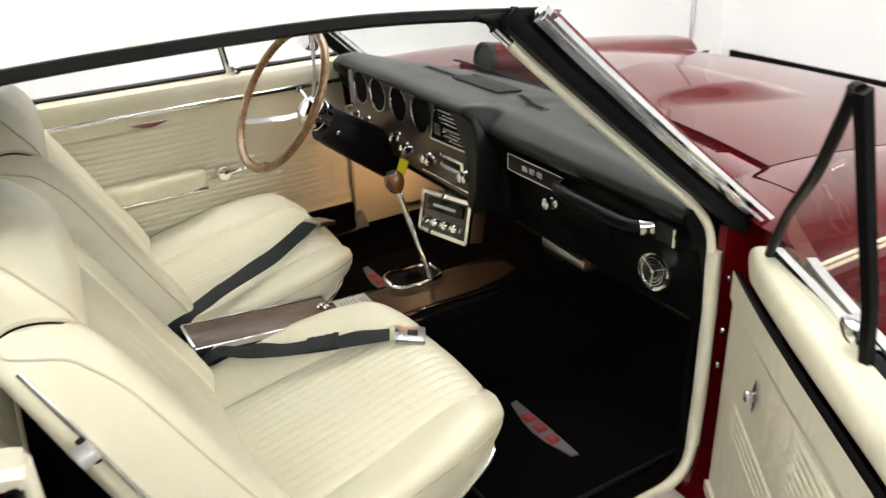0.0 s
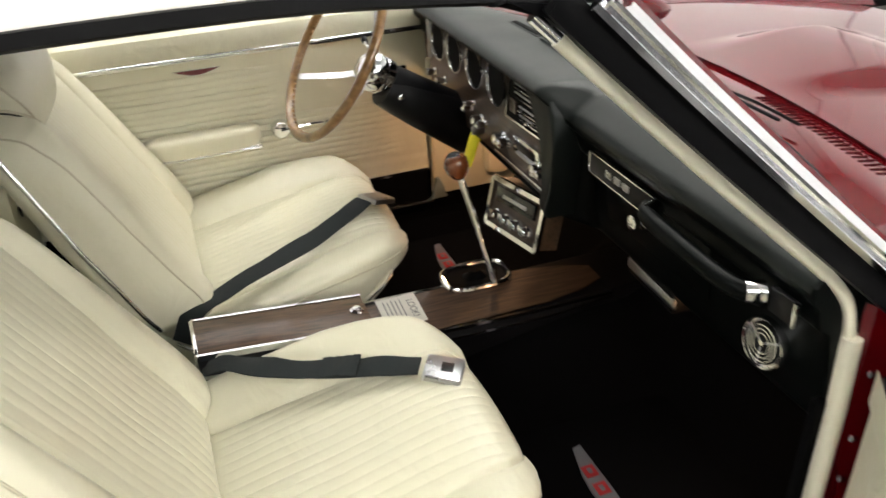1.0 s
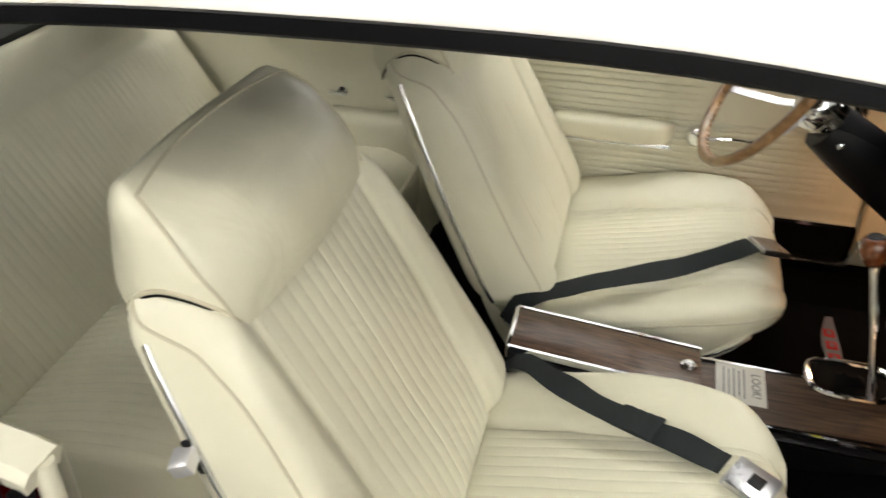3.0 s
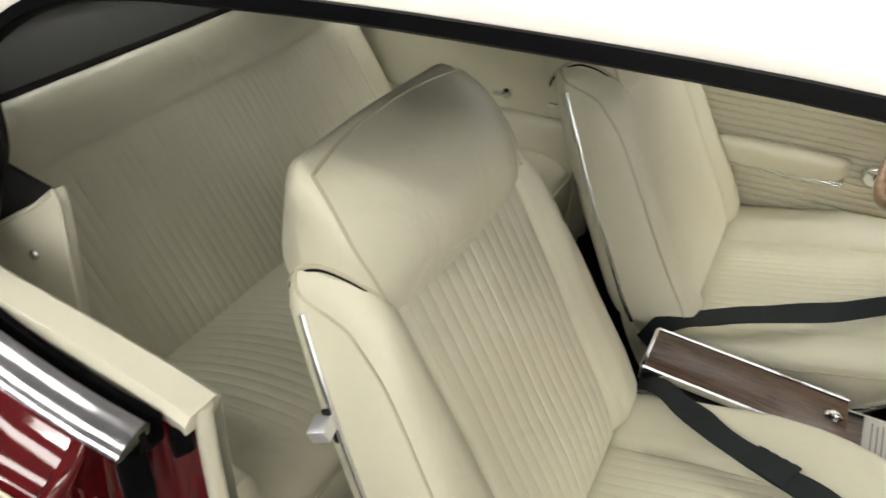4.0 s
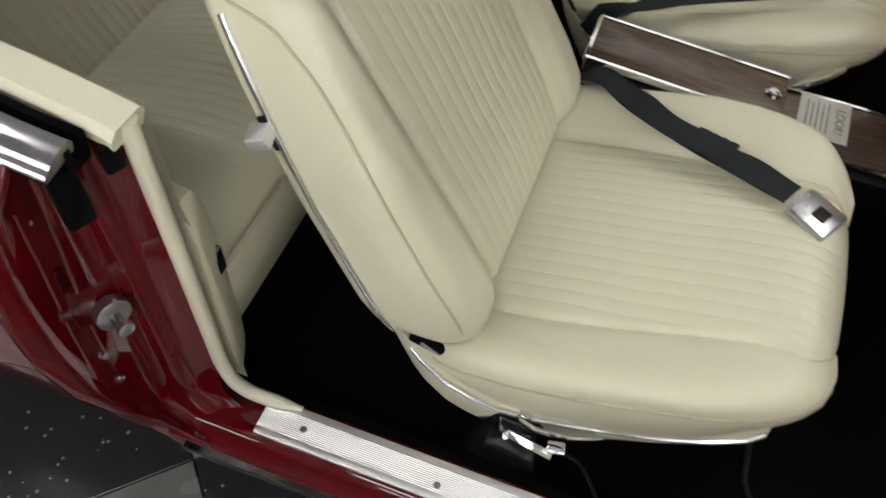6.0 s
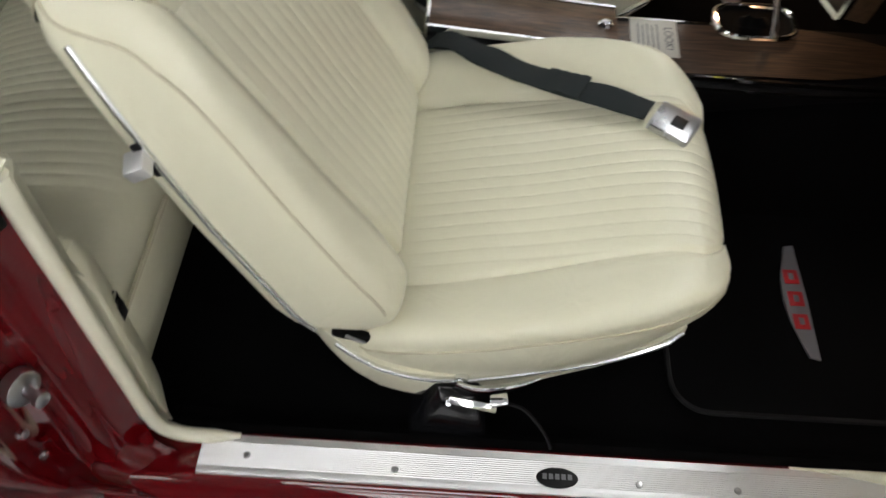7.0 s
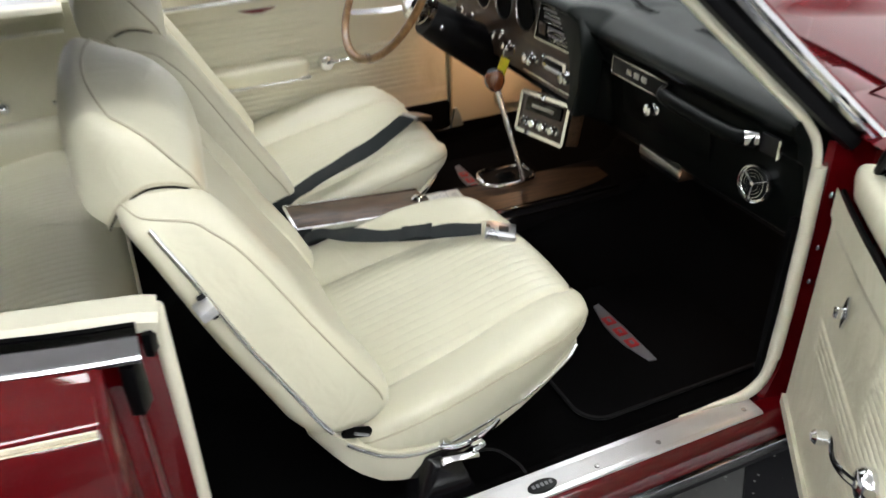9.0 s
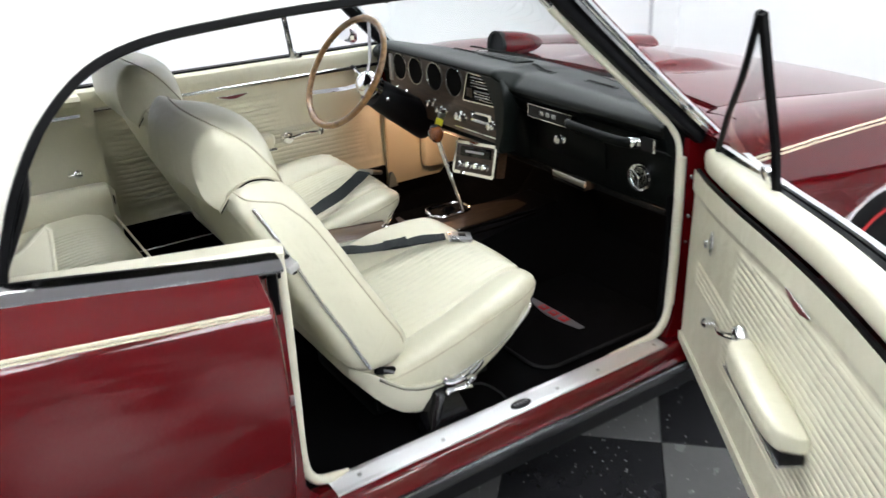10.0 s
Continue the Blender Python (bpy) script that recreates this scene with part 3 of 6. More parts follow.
part("nose_panel", sheet([[Vector((2.52 + 0.06 * math.sin(math.pi * f) * (1 - (y / 0.98) ** 2), y * (1 - 0.1 * f**3), lerp(0.3, 0.80, f))) for y in np.linspace(-0.88, 0.88, 20)] for f in np.linspace(0, 1, 10)]), M_paint, car)
part("nose_top", sheet([[Vector((x, y, 0.952 - nose_drop(x) + 0.02 * (1 - (y / 0.63) ** 2) - 0.03 * smooth(2.44, 2.53, x))) for y in np.linspace(-0.63, 0.63, 16)] for x in np.linspace(2.445, 2.53, 5)]), M_paint, car)


def road_wheel(x, y, sgn):
    w = thing("road_wheel", (x, y, 0), "black tyre with thin red line on steel wheel", "wheel", "road wheels")
    m = facing((x, y, 0.35), (0, sgn, 0))
    part("tyre", lathe([(0.19, -0.1), (0.25, -0.105), (0.32, -0.09), (0.35, -0.06), (0.35, 0.06), (0.32, 0.09), (0.27, 0.1), (0.2, 0.085)], m, 48), M_rubber, w)
    part("red_line", lathe([(0.285, 0.09), (0.284, 0.1), (0.276, 0.102), (0.275, 0.09)], m, 48, True), M_red, w, "thin red sidewall line")
    part("rim", lathe([(0.2, 0.07), (0.19, 0.085), (0.17, 0.06), (0.12, 0.05), (0.08, 0.075), (0.03, 0.08)], m, 40), M_steel, w)


for x in (1.87, -1.06):
    for sgn in (-1, 1):
        road_wheel(x, 0.802 * sgn, sgn)

# ---- windshield and convertible top ----
frame_thing = thing("windshield", (1.1, 0, 0.96), "curved windshield in a chrome and black frame", "windshield")


def pillar_path(sgn, off=0.0):
    pts = [(0.716 + off, -0.6505 - off * 0.5, 1.344), (0.722 + off, -0.652 - off * 0.5, 1.338), (0.80 + off, -0.669 - off * 0.5, 1.262), (0.93 + off, -0.70 - off * 0.5, 1.14), (1.05 + off, -0.731 - off * 0.5, 1.03), (1.14 + off, -0.752 - off * 0.5, 0.95)]
    return spline([(x, -y * sgn, z) for x, y, z in pts], 20)


for sgn in (-1, 1):
    p = pillar_path(sgn)
    part("pillar", sweep(p, [(-0.012, -0.015), (0.010, -0.015), (0.013, 0.0), (0.010, 0.015), (-0.012, 0.015)], up=(1, 0, 0.9)), M_rubber, frame_thing, "black rubber-edged pillar")
    part("pillar_chrome", sweep(pillar_path(sgn, 0.039), [(-0.010, -0.013), (0.008, -0.015), (0.013, -0.009), (0.008, -0.002), (0.014, 0.004), (0.009, 0.014), (-0.010, 0.014), (-0.015, 0.0)], up=(1, 0, 0.9)), M_chrome, frame_thing, "bright chrome pillar moulding")
    part("pillar_paint", sweep(pillar_path(sgn, 0.058), [(-0.010, -0.006), (-0.003, -0.008), (-0.001, 0.0), (-0.003, 0.007), (-0.010, 0.007)], up=(1, 0, 0.9)), M_paint, frame_thing, "maroon painted pillar edge")


def windshield_point(f, h):
    """f: -1 to 1 across; h: 0 at the base to 1 at the header."""
    c = 1 - f * f
    y = f * lerp(0.735, 0.64, h)
    return Vector((lerp(1.15 + 0.17 * c, 0.73 + 0.09 * c, h), y, lerp(0.965 + 0.02 * c, 1.335 + 0.035 * c, h)))


rows = [[windshield_point(f, h) for f in np.linspace(-1, 1, 33)] for h in np.linspace(0, 1, 8)]
pane = part("pane", sheet(rows), M_glass, frame_thing, "clear curved glass")
pane.visible_shadow = False
part("header_chrome", tube([windshield_point(f, 1.0) + Vector((0.02, 0, 0.008)) for f in np.linspace(-1, 1, 33)], 0.011, 8), M_chrome, frame_thing)
part("header", sweep([windshield_point(f, 1.0) + Vector((-0.012, 0, 0.0)) for f in np.linspace(-1, 1, 33)], [(-0.014, -0.012), (0.014, -0.012), (0.014, 0.01), (-0.01, 0.012)]), M_rubber, frame_thing)
part("base_seal", tube([windshield_point(f, 0.0) + Vector((0, 0, 0.006)) for f in np.linspace(-1, 1, 33)], 0.009, 8), M_rubber, frame_thing)
for y0, y1 in ((0.02, 0.5), (-0.32, -0.03)):
    wiper = thing("wiper", (1.33, y0, 0.98), "thin dark windshield wiper at rest on the cowl", "wiper", "wipers")
    part("arm", tube(spline([(1.36, y0, 0.985), (1.345, lerp(y0, y1, 0.4), 0.995), (1.325, y1, 0.992)], 10), 0.003, 6), M_rubber, wiper)
    part("blade", block((0.006, abs(y1 - y0) * 0.9, 0.006), (1.328, (y0 + y1) / 2, 0.994), 0.002), M_rubber, wiper)

top = thing("convertible_top", (0, 0, 1.0), "white fabric convertible top, raised, with black edging", "convertible top")
RAIL = [(0.772, 1.352), (0.5, 1.371), (0.2, 1.371), (0.0, 1.362), (-0.15, 1.348), (-0.25, 1.315), (-0.33, 1.25), (-0.39, 1.165), (-0.43, 1.08), (-0.455, 1.0)]
RAIL_Y = [0.648, 0.628, 0.63, 0.632, 0.638, 0.648, 0.665, 0.685, 0.705, 0.725]
CROWN = [(0.79, 1.398), (0.5, 1.432), (0.2, 1.445), (-0.1, 1.44), (-0.4, 1.42), (-0.65, 1.385), (-0.85, 1.32), (-1.0, 1.22), (-1.1, 1.1), (-1.16, 1.0)]


def rail_points(sgn, n=40, drop=0.0, inset=0.0):
    return spline([(x, sgn * (y - inset), z - drop) for (x, z), y in zip(RAIL, RAIL_Y)], n)


def roof_rows():
    left, right_ = rail_points(1), rail_points(-1)
    crown = spline([(x, 0, z) for x, z in CROWN], 40)
    rows = []
    for a, c, b in zip(right_, crown, left):
        row = []
        for f in np.linspace(-1, 1, 41):
            side = b if f > 0 else a
            g = abs(f) ** 2.6
            p = Vector((lerp(c.x, side.x, abs(f) ** 2.0), f * side.y / (1 if f > 0 else -1), lerp(c.z, side.z, g)))
            bulge = 0.018 * math.sin(math.pi * abs(f)) * abs(f) ** 3
            p.z += bulge
            p.y += math.copysign(bulge * 0.6, f)
            row.append(p)
        rows.append(row)
    return rows


cover_bm = sheet(roof_rows())
# Unseen rear window, kept small to let less light onto the rear seat.
opening = [f for f in cover_bm.faces if f.calc_center_median().x < -0.84 and f.calc_center_median().z > 1.12 and abs(f.calc_center_median().y) < 0.36]
window_bm = bmesh.new()
for f in opening:
    window_bm.faces.new([window_bm.verts.new(v.co) for v in f.verts])
bmesh.ops.remove_doubles(window_bm, verts=window_bm.verts, dist=0.0005)
bmesh.ops.delete(cover_bm, geom=opening, context="FACES")
rear_window = part("rear_window", window_bm, M_glass, top, "clear rear window")
rear_window.visible_shadow = False
roof = part("cover", cover_bm, [M_top, M_liner], top, "white fabric cover")
mod = roof.modifiers.new("thickness", "SOLIDIFY")
mod.thickness, mod.offset, mod.material_offset = 0.006, -1, 1
for sgn in (-1, 1):
    part("side_rail", sweep(rail_points(sgn, 48, 0.011, 0.002), [(-0.008, -0.006), (0.008, -0.006), (0.008, 0.004), (0.006, 0.008), (-0.006, 0.008), (-0.008, 0.004)], up=(0, sgn, 0.3)), M_rubber, top, "black weatherstrip rail")
    part("top_arm", tube(spline([(-0.36, 0.615 * sgn, 1.26), (-0.373, 0.62 * sgn, 1.209), (-0.378, 0.62 * sgn, 1.141), (-0.392, 0.622 * sgn, 1.094), (-0.453, 0.625 * sgn, 0.978), (-0.48, 0.63 * sgn, 0.9)], 24), 0.012, 8, up=(0, 1, 0)), M_dark, top, "black folding-top arm")
for x, z in ((0.35, 1.425), (-0.05, 1.43), (-0.5, 1.39)):
    part("bow", tube([(x, 0.58 * f, z - 0.012 - 0.06 * abs(f) ** 2.6) for f in np.linspace(-1, 1, 15)], 0.01, 8), M_dark, top, "black steel roof bow")
# rubber corner where the header meets the pillar, and the strip's bright end
for sgn in (-1, 1):
    part("corner_seal", prism([(0.655, 1.343), (0.668, 1.352), (0.735, 1.348), (0.752, 1.338), (0.735, 1.318), (0.718, 1.318), (0.703, 1.336)], 0.05, facing((0, sgn * 0.602, 0), (0, sgn, 0)) if sgn < 0 else facing((0, 0.602, 0), (0, -1, 0)) @ Matrix.Translation((0, 0, -0.05)), 0.006), M_rubber, top, "black rubber corner seal")
part("strip_end", tube([(0.704, -0.632, 1.327), (0.73, -0.6375, 1.302)], 0.0085, 10, up=(0, 1, 0)), M_chrome, car, "chrome end of the weatherstrip")

# ---- cabin floor and trim ----
def floor_z(x, y):
    z = 0.312
    z += 0.34 * smooth(1.22, 1.62, x)
    tunnel = smooth(0.24, 0.11, abs(y - 0.04))
    z += tunnel * (0.12 + 0.06 * smooth(0.7, 1.2, x)) * smooth(-0.05, 0.12, x)
    z += 0.055 * smooth(0.655, 0.70, abs(y - 0.01))
    return z


rows = [[Vector((x, y, floor_z(x, y))) for y in np.linspace(-0.712, 0.76, 60)] for x in np.linspace(-0.6, 1.62, 60)]
part("carpet", sheet(rows), M_carpet, car, "black loop carpet")
part("firewall", block((0.03, 1.5, 0.5), (1.40, 0.02, 0.68), 0), M_carpet, car)
part("underbody", block((3.9, 1.5, 0.05), (0.3, 0.0, 0.22), 0), M_dark, car)


def floor_mat(yc, at_x, badge_x, badge_y):
    mat_thing = thing("floor_mat", (at_x, yc, 0.32), "black carpet floor mat with bound edge", "floor mat", "floor mats")
    out = []
    for cx, cy, a0 in ((0.23, 0.205, 0), (-0.23, 0.205, 90), (-0.23, -0.205, 180), (0.23, -0.205, 270)):
        out += [(cx + 0.06 * math.cos(radians(a0 + k * 15)), cy + 0.06 * math.sin(radians(a0 + k * 15))) for k in range(7)]
    part("pad", prism(out, 0.008, Matrix.Translation((at_x, yc, 0.314)), 0.002), M_mat, mat_thing)
    part("binding", tube([(at_x + a, yc + b, 0.32) for a, b in out], 0.005, 6, closed=True), M_binding, mat_thing, "stitched edge binding")
    # woven badge: a silver lozenge with three red marks
    tilt = pose(badge_x, badge_y, 0.3235, 0, 0, 0)
    shape = [(0.006, 0.116), (0.024, 0.12), (0.026, 0.0), (0.024, -0.12), (0.006, -0.116), (-0.012, -0.045), (-0.016, 0.0), (-0.012, 0.045)]
    woven = part("woven_badge", prism(shape, 0.004, tilt, 0.001), M_white, mat_thing, "silver lozenge with red marks")
    for k in (-1, 0, 1):
        part("mark", block((0.026, 0.03, 0.003), (badge_x + 0.006, badge_y + 0.047 * k, 0.3285), 0.001), M_red, woven)
        part("mark_core", block((0.009, 0.014, 0.003), (badge_x + 0.006, badge_y + 0.047 * k, 0.3296), 0.001), M_white, woven)
    return mat_thing


floor_mat(-0.335, 1.05, 0.99, -0.375)
floor_mat(0.47, 1.05, 1.01, 0.5)
# front door-sill rubber piece and lower cream cover ahead of the left door
kick = thing("kick_panel", (1.2, 0.74, 0.4), "cream plastic kick panel beside the pedals", "kick panel")
part("panel", block((0.42, 0.02, 0.42), (1.275, 0.755, 0.63), 0.008), M_cream_hard, kick)
part("edge", tube([(1.07, 0.748, 0.45), (1.068, 0.746, 0.72)], 0.006, 8, up=(0, 1, 0)), M_seam, kick)
part("duct", block((0.2, 0.06, 0.22), (1.32, 0.72, 0.58), 0.03), M_cream_hard, kick)
for yy in (0.772, -0.715):
    part("footwell_side", block((0.5, 0.012, 0.55), (1.33, yy, 0.52), 0), M_carpet, car)
kick_r = thing("kick_panel", (1.25, -0.70, 0.4), "cream plastic kick panel beside the footwell", "kick panel")
part("panel", block((0.42, 0.02, 0.34), (1.33, -0.69, 0.60), 0.008), M_cream_hard, kick_r)


def pleated(points_at, nu, nv):
    """A skin from a function of (u, v) in 0..1."""
    return sheet([[points_at(u, v) for v in np.linspace(0, 1, nv)] for u in np.linspace(0, 1, nu)])


def ridge(t):
    """One soft roll of a pleat for each unit of t."""
    return abs(math.sin(math.pi * t)) ** 0.35


# left door and quarter, seen from inside
left_door = part("car_door", sheet([[Vector((x, -p.y, p.z)) for p in spline(side_line(x), 30)] for x in np.linspace(-2.6, 1.135, 40)]), M_paint, car, "closed driver's door with pleated cream vinyl trim")


def left_panel(u, v):
    x, z = lerp(-0.06, 1.075, u), lerp(0.50, 0.925, v)
    bump = 0.0
    if 0.57 < z < 0.876 and x > 0.02:
        bump = 0.0065 * ridge((z - 0.57) / 0.017)
        edge = min(smooth(0.02, 0.05, x), smooth(0.98 - 0.33 * smooth(0.735, 0.745, z), 0.95 - 0.33 * smooth(0.735, 0.745, z), x))
        bump *= edge
    return Vector((x, 0.765 - bump - 0.004 * smooth(0.56, 0.54, z) + 0.02 * smooth(0.75, 0.95, z), z))


part("trim_panel", pleated(left_panel, 60, 320), M_cream, left_door, "pleated cream vinyl panel")
part("sill_pad", sweep([(x, 0.785, 0.965) for x in np.linspace(-0.06, 1.1, 10)], [(-0.035, -0.035), (0.035, -0.035), (0.04, 0.0), (0.03, 0.022), (-0.01, 0.03), (-0.04, 0.015)]), M_cream, left_door)
part("chrome_strip", sweep([(x, 0.752, 0.928) for x in np.linspace(-0.05, 1.06, 10)], [(-0.006, -0.006), (0.006, -0.006), (0.008, 0), (0.006, 0.006), (-0.006, 0.006)]), M_chrome, left_door, "thin chrome strip")
part("window_seal", sweep([(x, 0.80, 0.99) for x in np.linspace(-0.06, 1.1, 10)], [(-0.012, -0.02), (0.012, -0.02), (0.012, 0.01), (-0.012, 0.012)]), M_rubber, left_door)
part("lower_carpet", block((1.16, 0.014, 0.27), (0.50, 0.772, 0.385), 0.004), M_carpet, left_door, "black carpet strip under the trim")
part("lower_strip", sweep([(x, 0.757, 0.506) for x in np.linspace(-0.05, 1.06, 8)], [(-0.004, -0.005), (0.004, -0.005), (0.004, 0.005), (-0.004, 0.005)]), M_chrome, left_door, "thin chrome strip")
emblem_outline = [(-0.06, 0.007), (0.06, 0.007), (0.055, 0.003), (0.015, -0.009), (-0.015, -0.009), (-0.055, 0.003)]


def door_emblem(matrix, parent):
    part("emblem", prism(emblem_outline, 0.004, matrix, 0.001), M_chrome, parent, "small red and chrome wedge emblem")
    inner = [(x * 0.86, y * 0.75) for x, y in emblem_outline]
    part("enamel", prism(inner, 0.0015, matrix @ Matrix.Translation((0, 0, 0.004)), 0.0004), M_enamel, parent)


door_emblem(facing((0.46, 0.757, 0.893), (0, -1, 0)), left_door)


def armrest(matrix, parent, length=0.30, deep=0.02):
    """x along the door, y up, z towards the cabin."""
    n = 18
    rows = []
    for f in np.linspace(0, 1, n):
        x = lerp(-length / 2, length / 2, f)
        k = math.sqrt(max(0.0, 1 - abs(2 * f - 1) ** 5))
        d, h = 0.063 * (0.35 + 0.65 * k), 0.0285 * (0.55 + 0.45 * k)
        rows.append([matrix @ Vector((x, h * math.copysign(abs(math.sin(a)) ** 0.5, math.sin(a)), max(0, d * (0.5 + 0.5 * math.copysign(abs(math.cos(a)) ** 0.5, math.cos(a)))))) for a in np.linspace(0, 2 * math.pi, 22, endpoint=False)])
    part("armrest", sheet(rows, close_cols=True, caps=True), M_cream, parent, "padded cream armrest")
    # A deep base is black, to stand for the shade below the pad.
    base = block((length * 0.97, deep, 0.045), (0, -0.024 - deep / 2, 0.024), min(0.004, deep / 3))
    bmesh.ops.transform(base, matrix=matrix, verts=base.verts)
    base = part("armrest_base", base, M_dark if deep > 0.01 else M_chrome, parent, "black base standing for the shade under the armrest" if deep > 0.01 else "bright metal armrest base")
    lip = block((length * 0.98, 0.005, 0.049), (0, -0.0255 - deep, 0.026), 0.0015)
    bmesh.ops.transform(lip, matrix=matrix, verts=lip.verts)
    part("lip", lip, M_chrome, base, "bright metal lip")


armrest(facing((0.44, 0.757, 0.715), (0, -1, 0)), left_door, deep=0.006)


def window_crank(matrix, parent, swing):
    part("window_crank", lathe([(0.026, 0), (0.026, 0.012), (0.02, 0.02), (0.008, 0.022)], matrix, 20), M_chrome, parent, "chrome window crank")
    m = matrix @ pose(0, 0, 0.02, 0, 0, swing)
    path = [m @ Vector(p) for p in [(0, 0, 0), (0.03, 0.004, 0.008), (0.07, 0.006, 0.012), (0.11, 0.0, 0.006), (0.125, -0.002, 0.006)]]
    part("crank_arm", tube(spline(path, 14), 0.006, 8, taper=lambda f: 1.2 - 0.5 * f), M_chrome, parent)
    part("crank_knob", lathe([(0.006, 0), (0.012, 0.006), (0.012, 0.022), (0.006, 0.028)], m @ Matrix.Translation((0.122, 0, 0.006)), 14), M_chrome, parent)


window_crank(facing((0.645, 0.752, 0.71), (0, -1, 0)), left_door, 4)
part("vent_post", tube([(0.72, 0.79, 0.985), (0.655, 0.72, 1.31)], 0.01, 8), M_chrome, left_door, "chrome vent-window divider")
part("vent_latch", block((0.03, 0.02, 0.035), (0.735, 0.775, 1.0), 0.006), M_chrome, left_door)
part("lock_plate", block((0.035, 0.008, 0.06), (0.99, 0.755, 0.80), 0.006), M_chrome, left_door)

for sgn, inner in ((-1, 0.70), (1, 0.735)):
    q = thing("quarter_trim", (-0.5, inner * sgn, 0.4), "cream vinyl rear side trim with padded armrest", "side trim", "rear side trims")

    def trim_at(u, v, s=sgn, w=inner):
        x, z = lerp(-1.05, -0.012, u), lerp(0.33, 0.955 + 0.04 * (1 - u), v)
        return Vector((x, s * (w - 0.012 * smooth(0.8, 0.7, z)), z))

    part("panel", pleated(trim_at, 20, 20), M_cream, q)
    rows = []
    for f in np.linspace(0, 1, 26):
        x = lerp(-0.72, 0.0, f)
        k = max(0.05, math.sqrt(max(0, 1 - abs(2 * f - 1) ** 24)))
        rows.append([Vector((x, sgn * (inner + 0.01 - (0.01 + (0.085 if sgn > 0 else 0.062) * k) * (0.5 + 0.5 * math.copysign(abs(math.cos(a)) ** 0.6, math.cos(a)))), (0.50 if sgn > 0 else 0.58) + (0.20 * (0.75 + 0.25 * k)) * math.copysign(abs(math.sin(a)) ** 0.5, math.sin(a)))) for a in np.linspace(0, 2 * math.pi, 24, endpoint=False)])
    part("armrest", sheet(rows, close_cols=True, caps=True), M_cream, q, "rounded padded cream armrest")
    part("ashtray", block((0.014, 0.03, 0.045), (-0.024, sgn * (inner - 0.035), 0.637), 0.004), M_chrome, q, "small chrome ashtray")
    part("ashtray_slot", block((0.006, 0.02, 0.03), (-0.016, sgn * (inner - 0.035), 0.634), 0.002), M_dark, q)
    if sgn < 0:
        cap_rows = sweep(spline([(-1.0, -0.685, 1.02), (-0.6, -0.69, 1.012), (-0.3, -0.712, 0.988), (-0.12, -0.726, 0.974), (-0.03, -0.735, 0.967), (-0.002, -0.737, 0.961)], 24), [(-0.022, -0.02), (0.022, -0.02), (0.025, -0.004), (0.018, 0.007), (-0.018, 0.009), (-0.026, 0.0)])
        part("cap", cap_rows, M_cream_hard, q, "cream sill cap")
    else:
        part("cap", sweep([(x, 0.735, 0.975 - 0.03 * x) for x in np.linspace(-1.0, -0.05, 8)], [(-0.03, -0.02), (0.028, -0.02), (0.032, -0.004), (0.022, 0.008), (-0.024, 0.01), (-0.034, 0.0)]), M_cream_hard, q)
        part("chrome_strip", sweep([(x, 0.717, 0.925) for x in np.linspace(-0.9, -0.06, 8)], [(-0.005, -0.005), (0.005, -0.005), (0.005, 0.005), (-0.005, 0.005)]), M_chrome, q)
well = thing("top_well_flap", (-0.45, -0.58, 0.8), "cream vinyl flap of the folding-top well with a screw", "trim flap")
flap_outline = [Vector((x, z, 0)) for x, z in ((-0.562, 0.78), (-0.558, 0.85), (-0.548, 0.885), (-0.528, 0.918), (-0.501, 0.947), (-0.479, 0.964), (-0.439, 0.989), (-0.398, 1.014), (-0.37, 1.036), (-0.358, 1.046), (-0.352, 1.036), (-0.355, 1.0), (-0.36, 0.95), (-0.367, 0.86), (-0.385, 0.78))]
part("flap", prism([(p.x, p.y) for p in flap_outline], 0.018, facing((0, -0.567, 0), (0, -1, 0)), 0.005), M_cream_hard, well)
part("well_liner", prism([(-0.76, 1.06), (-0.76, 0.76), (-0.50, 0.76), (-0.425, 0.90), (-0.405, 1.018), (-0.45, 1.027), (-0.49, 1.037), (-0.534, 1.044), (-0.60, 1.052)][::-1], 0.008, facing((0, -0.545, 0), (0, -1, 0)), 0.002), M_liner, well, "dark liner of the folding-top well")
part("edge", tube([(p.x, -0.584, p.y) for p in flap_outline], 0.004, 6, up=(0, 1, 0)), M_cream_hard, well)
part("screw", lathe([(0.008, 0), (0.006, 0.004), (0.002, 0.005)], facing((-0.43, -0.585, 0.927), (0, -1, 0)), 10), M_steel, well)


# ---- rear seat ----


def rear_cushion():
    rows = []
    for f in np.linspace(0, 1, 26):
        a = f * math.pi * 0.5
        row = []
        for v in np.linspace(-1, 1, 481):
            y = 0.02 + v * 0.685
            end = math.sqrt(max(0, 1 - abs(v) ** 30))
            if f < 0.7:
                x, z = lerp(-0.56, -0.15, f / 0.7), 0.515 + 0.113 * math.sin(f / 0.7 * 1.6)
                z += 0.0045 * ridge(v * 30) * smooth(0.72, 0.68, abs(v)) * smooth(0.02, 0.1, f)
            else:
                g = (f - 0.7) / 0.3
                x, z = -0.15 + 0.12 * math.sin(min(1, g * 2.2) * math.pi / 2) - 0.03 * smooth(0.5, 1, g), lerp(0.628, 0.40, smooth(0.05, 1, g))
            row.append(Vector((x, y, 0.40 + (z - 0.40) * (0.35 + 0.65 * end))))
        rows.append(row)
    return sheet(rows)


rear = part("rear_seat", rear_cushion(), M_cream, car, "cream pleated vinyl rear bench seat")
part("cushion_piping", tube([(-0.03, 0.02 + 0.665 * f, 0.592) for f in np.linspace(-1, 1, 20)], 0.004, 6), M_seam, rear)


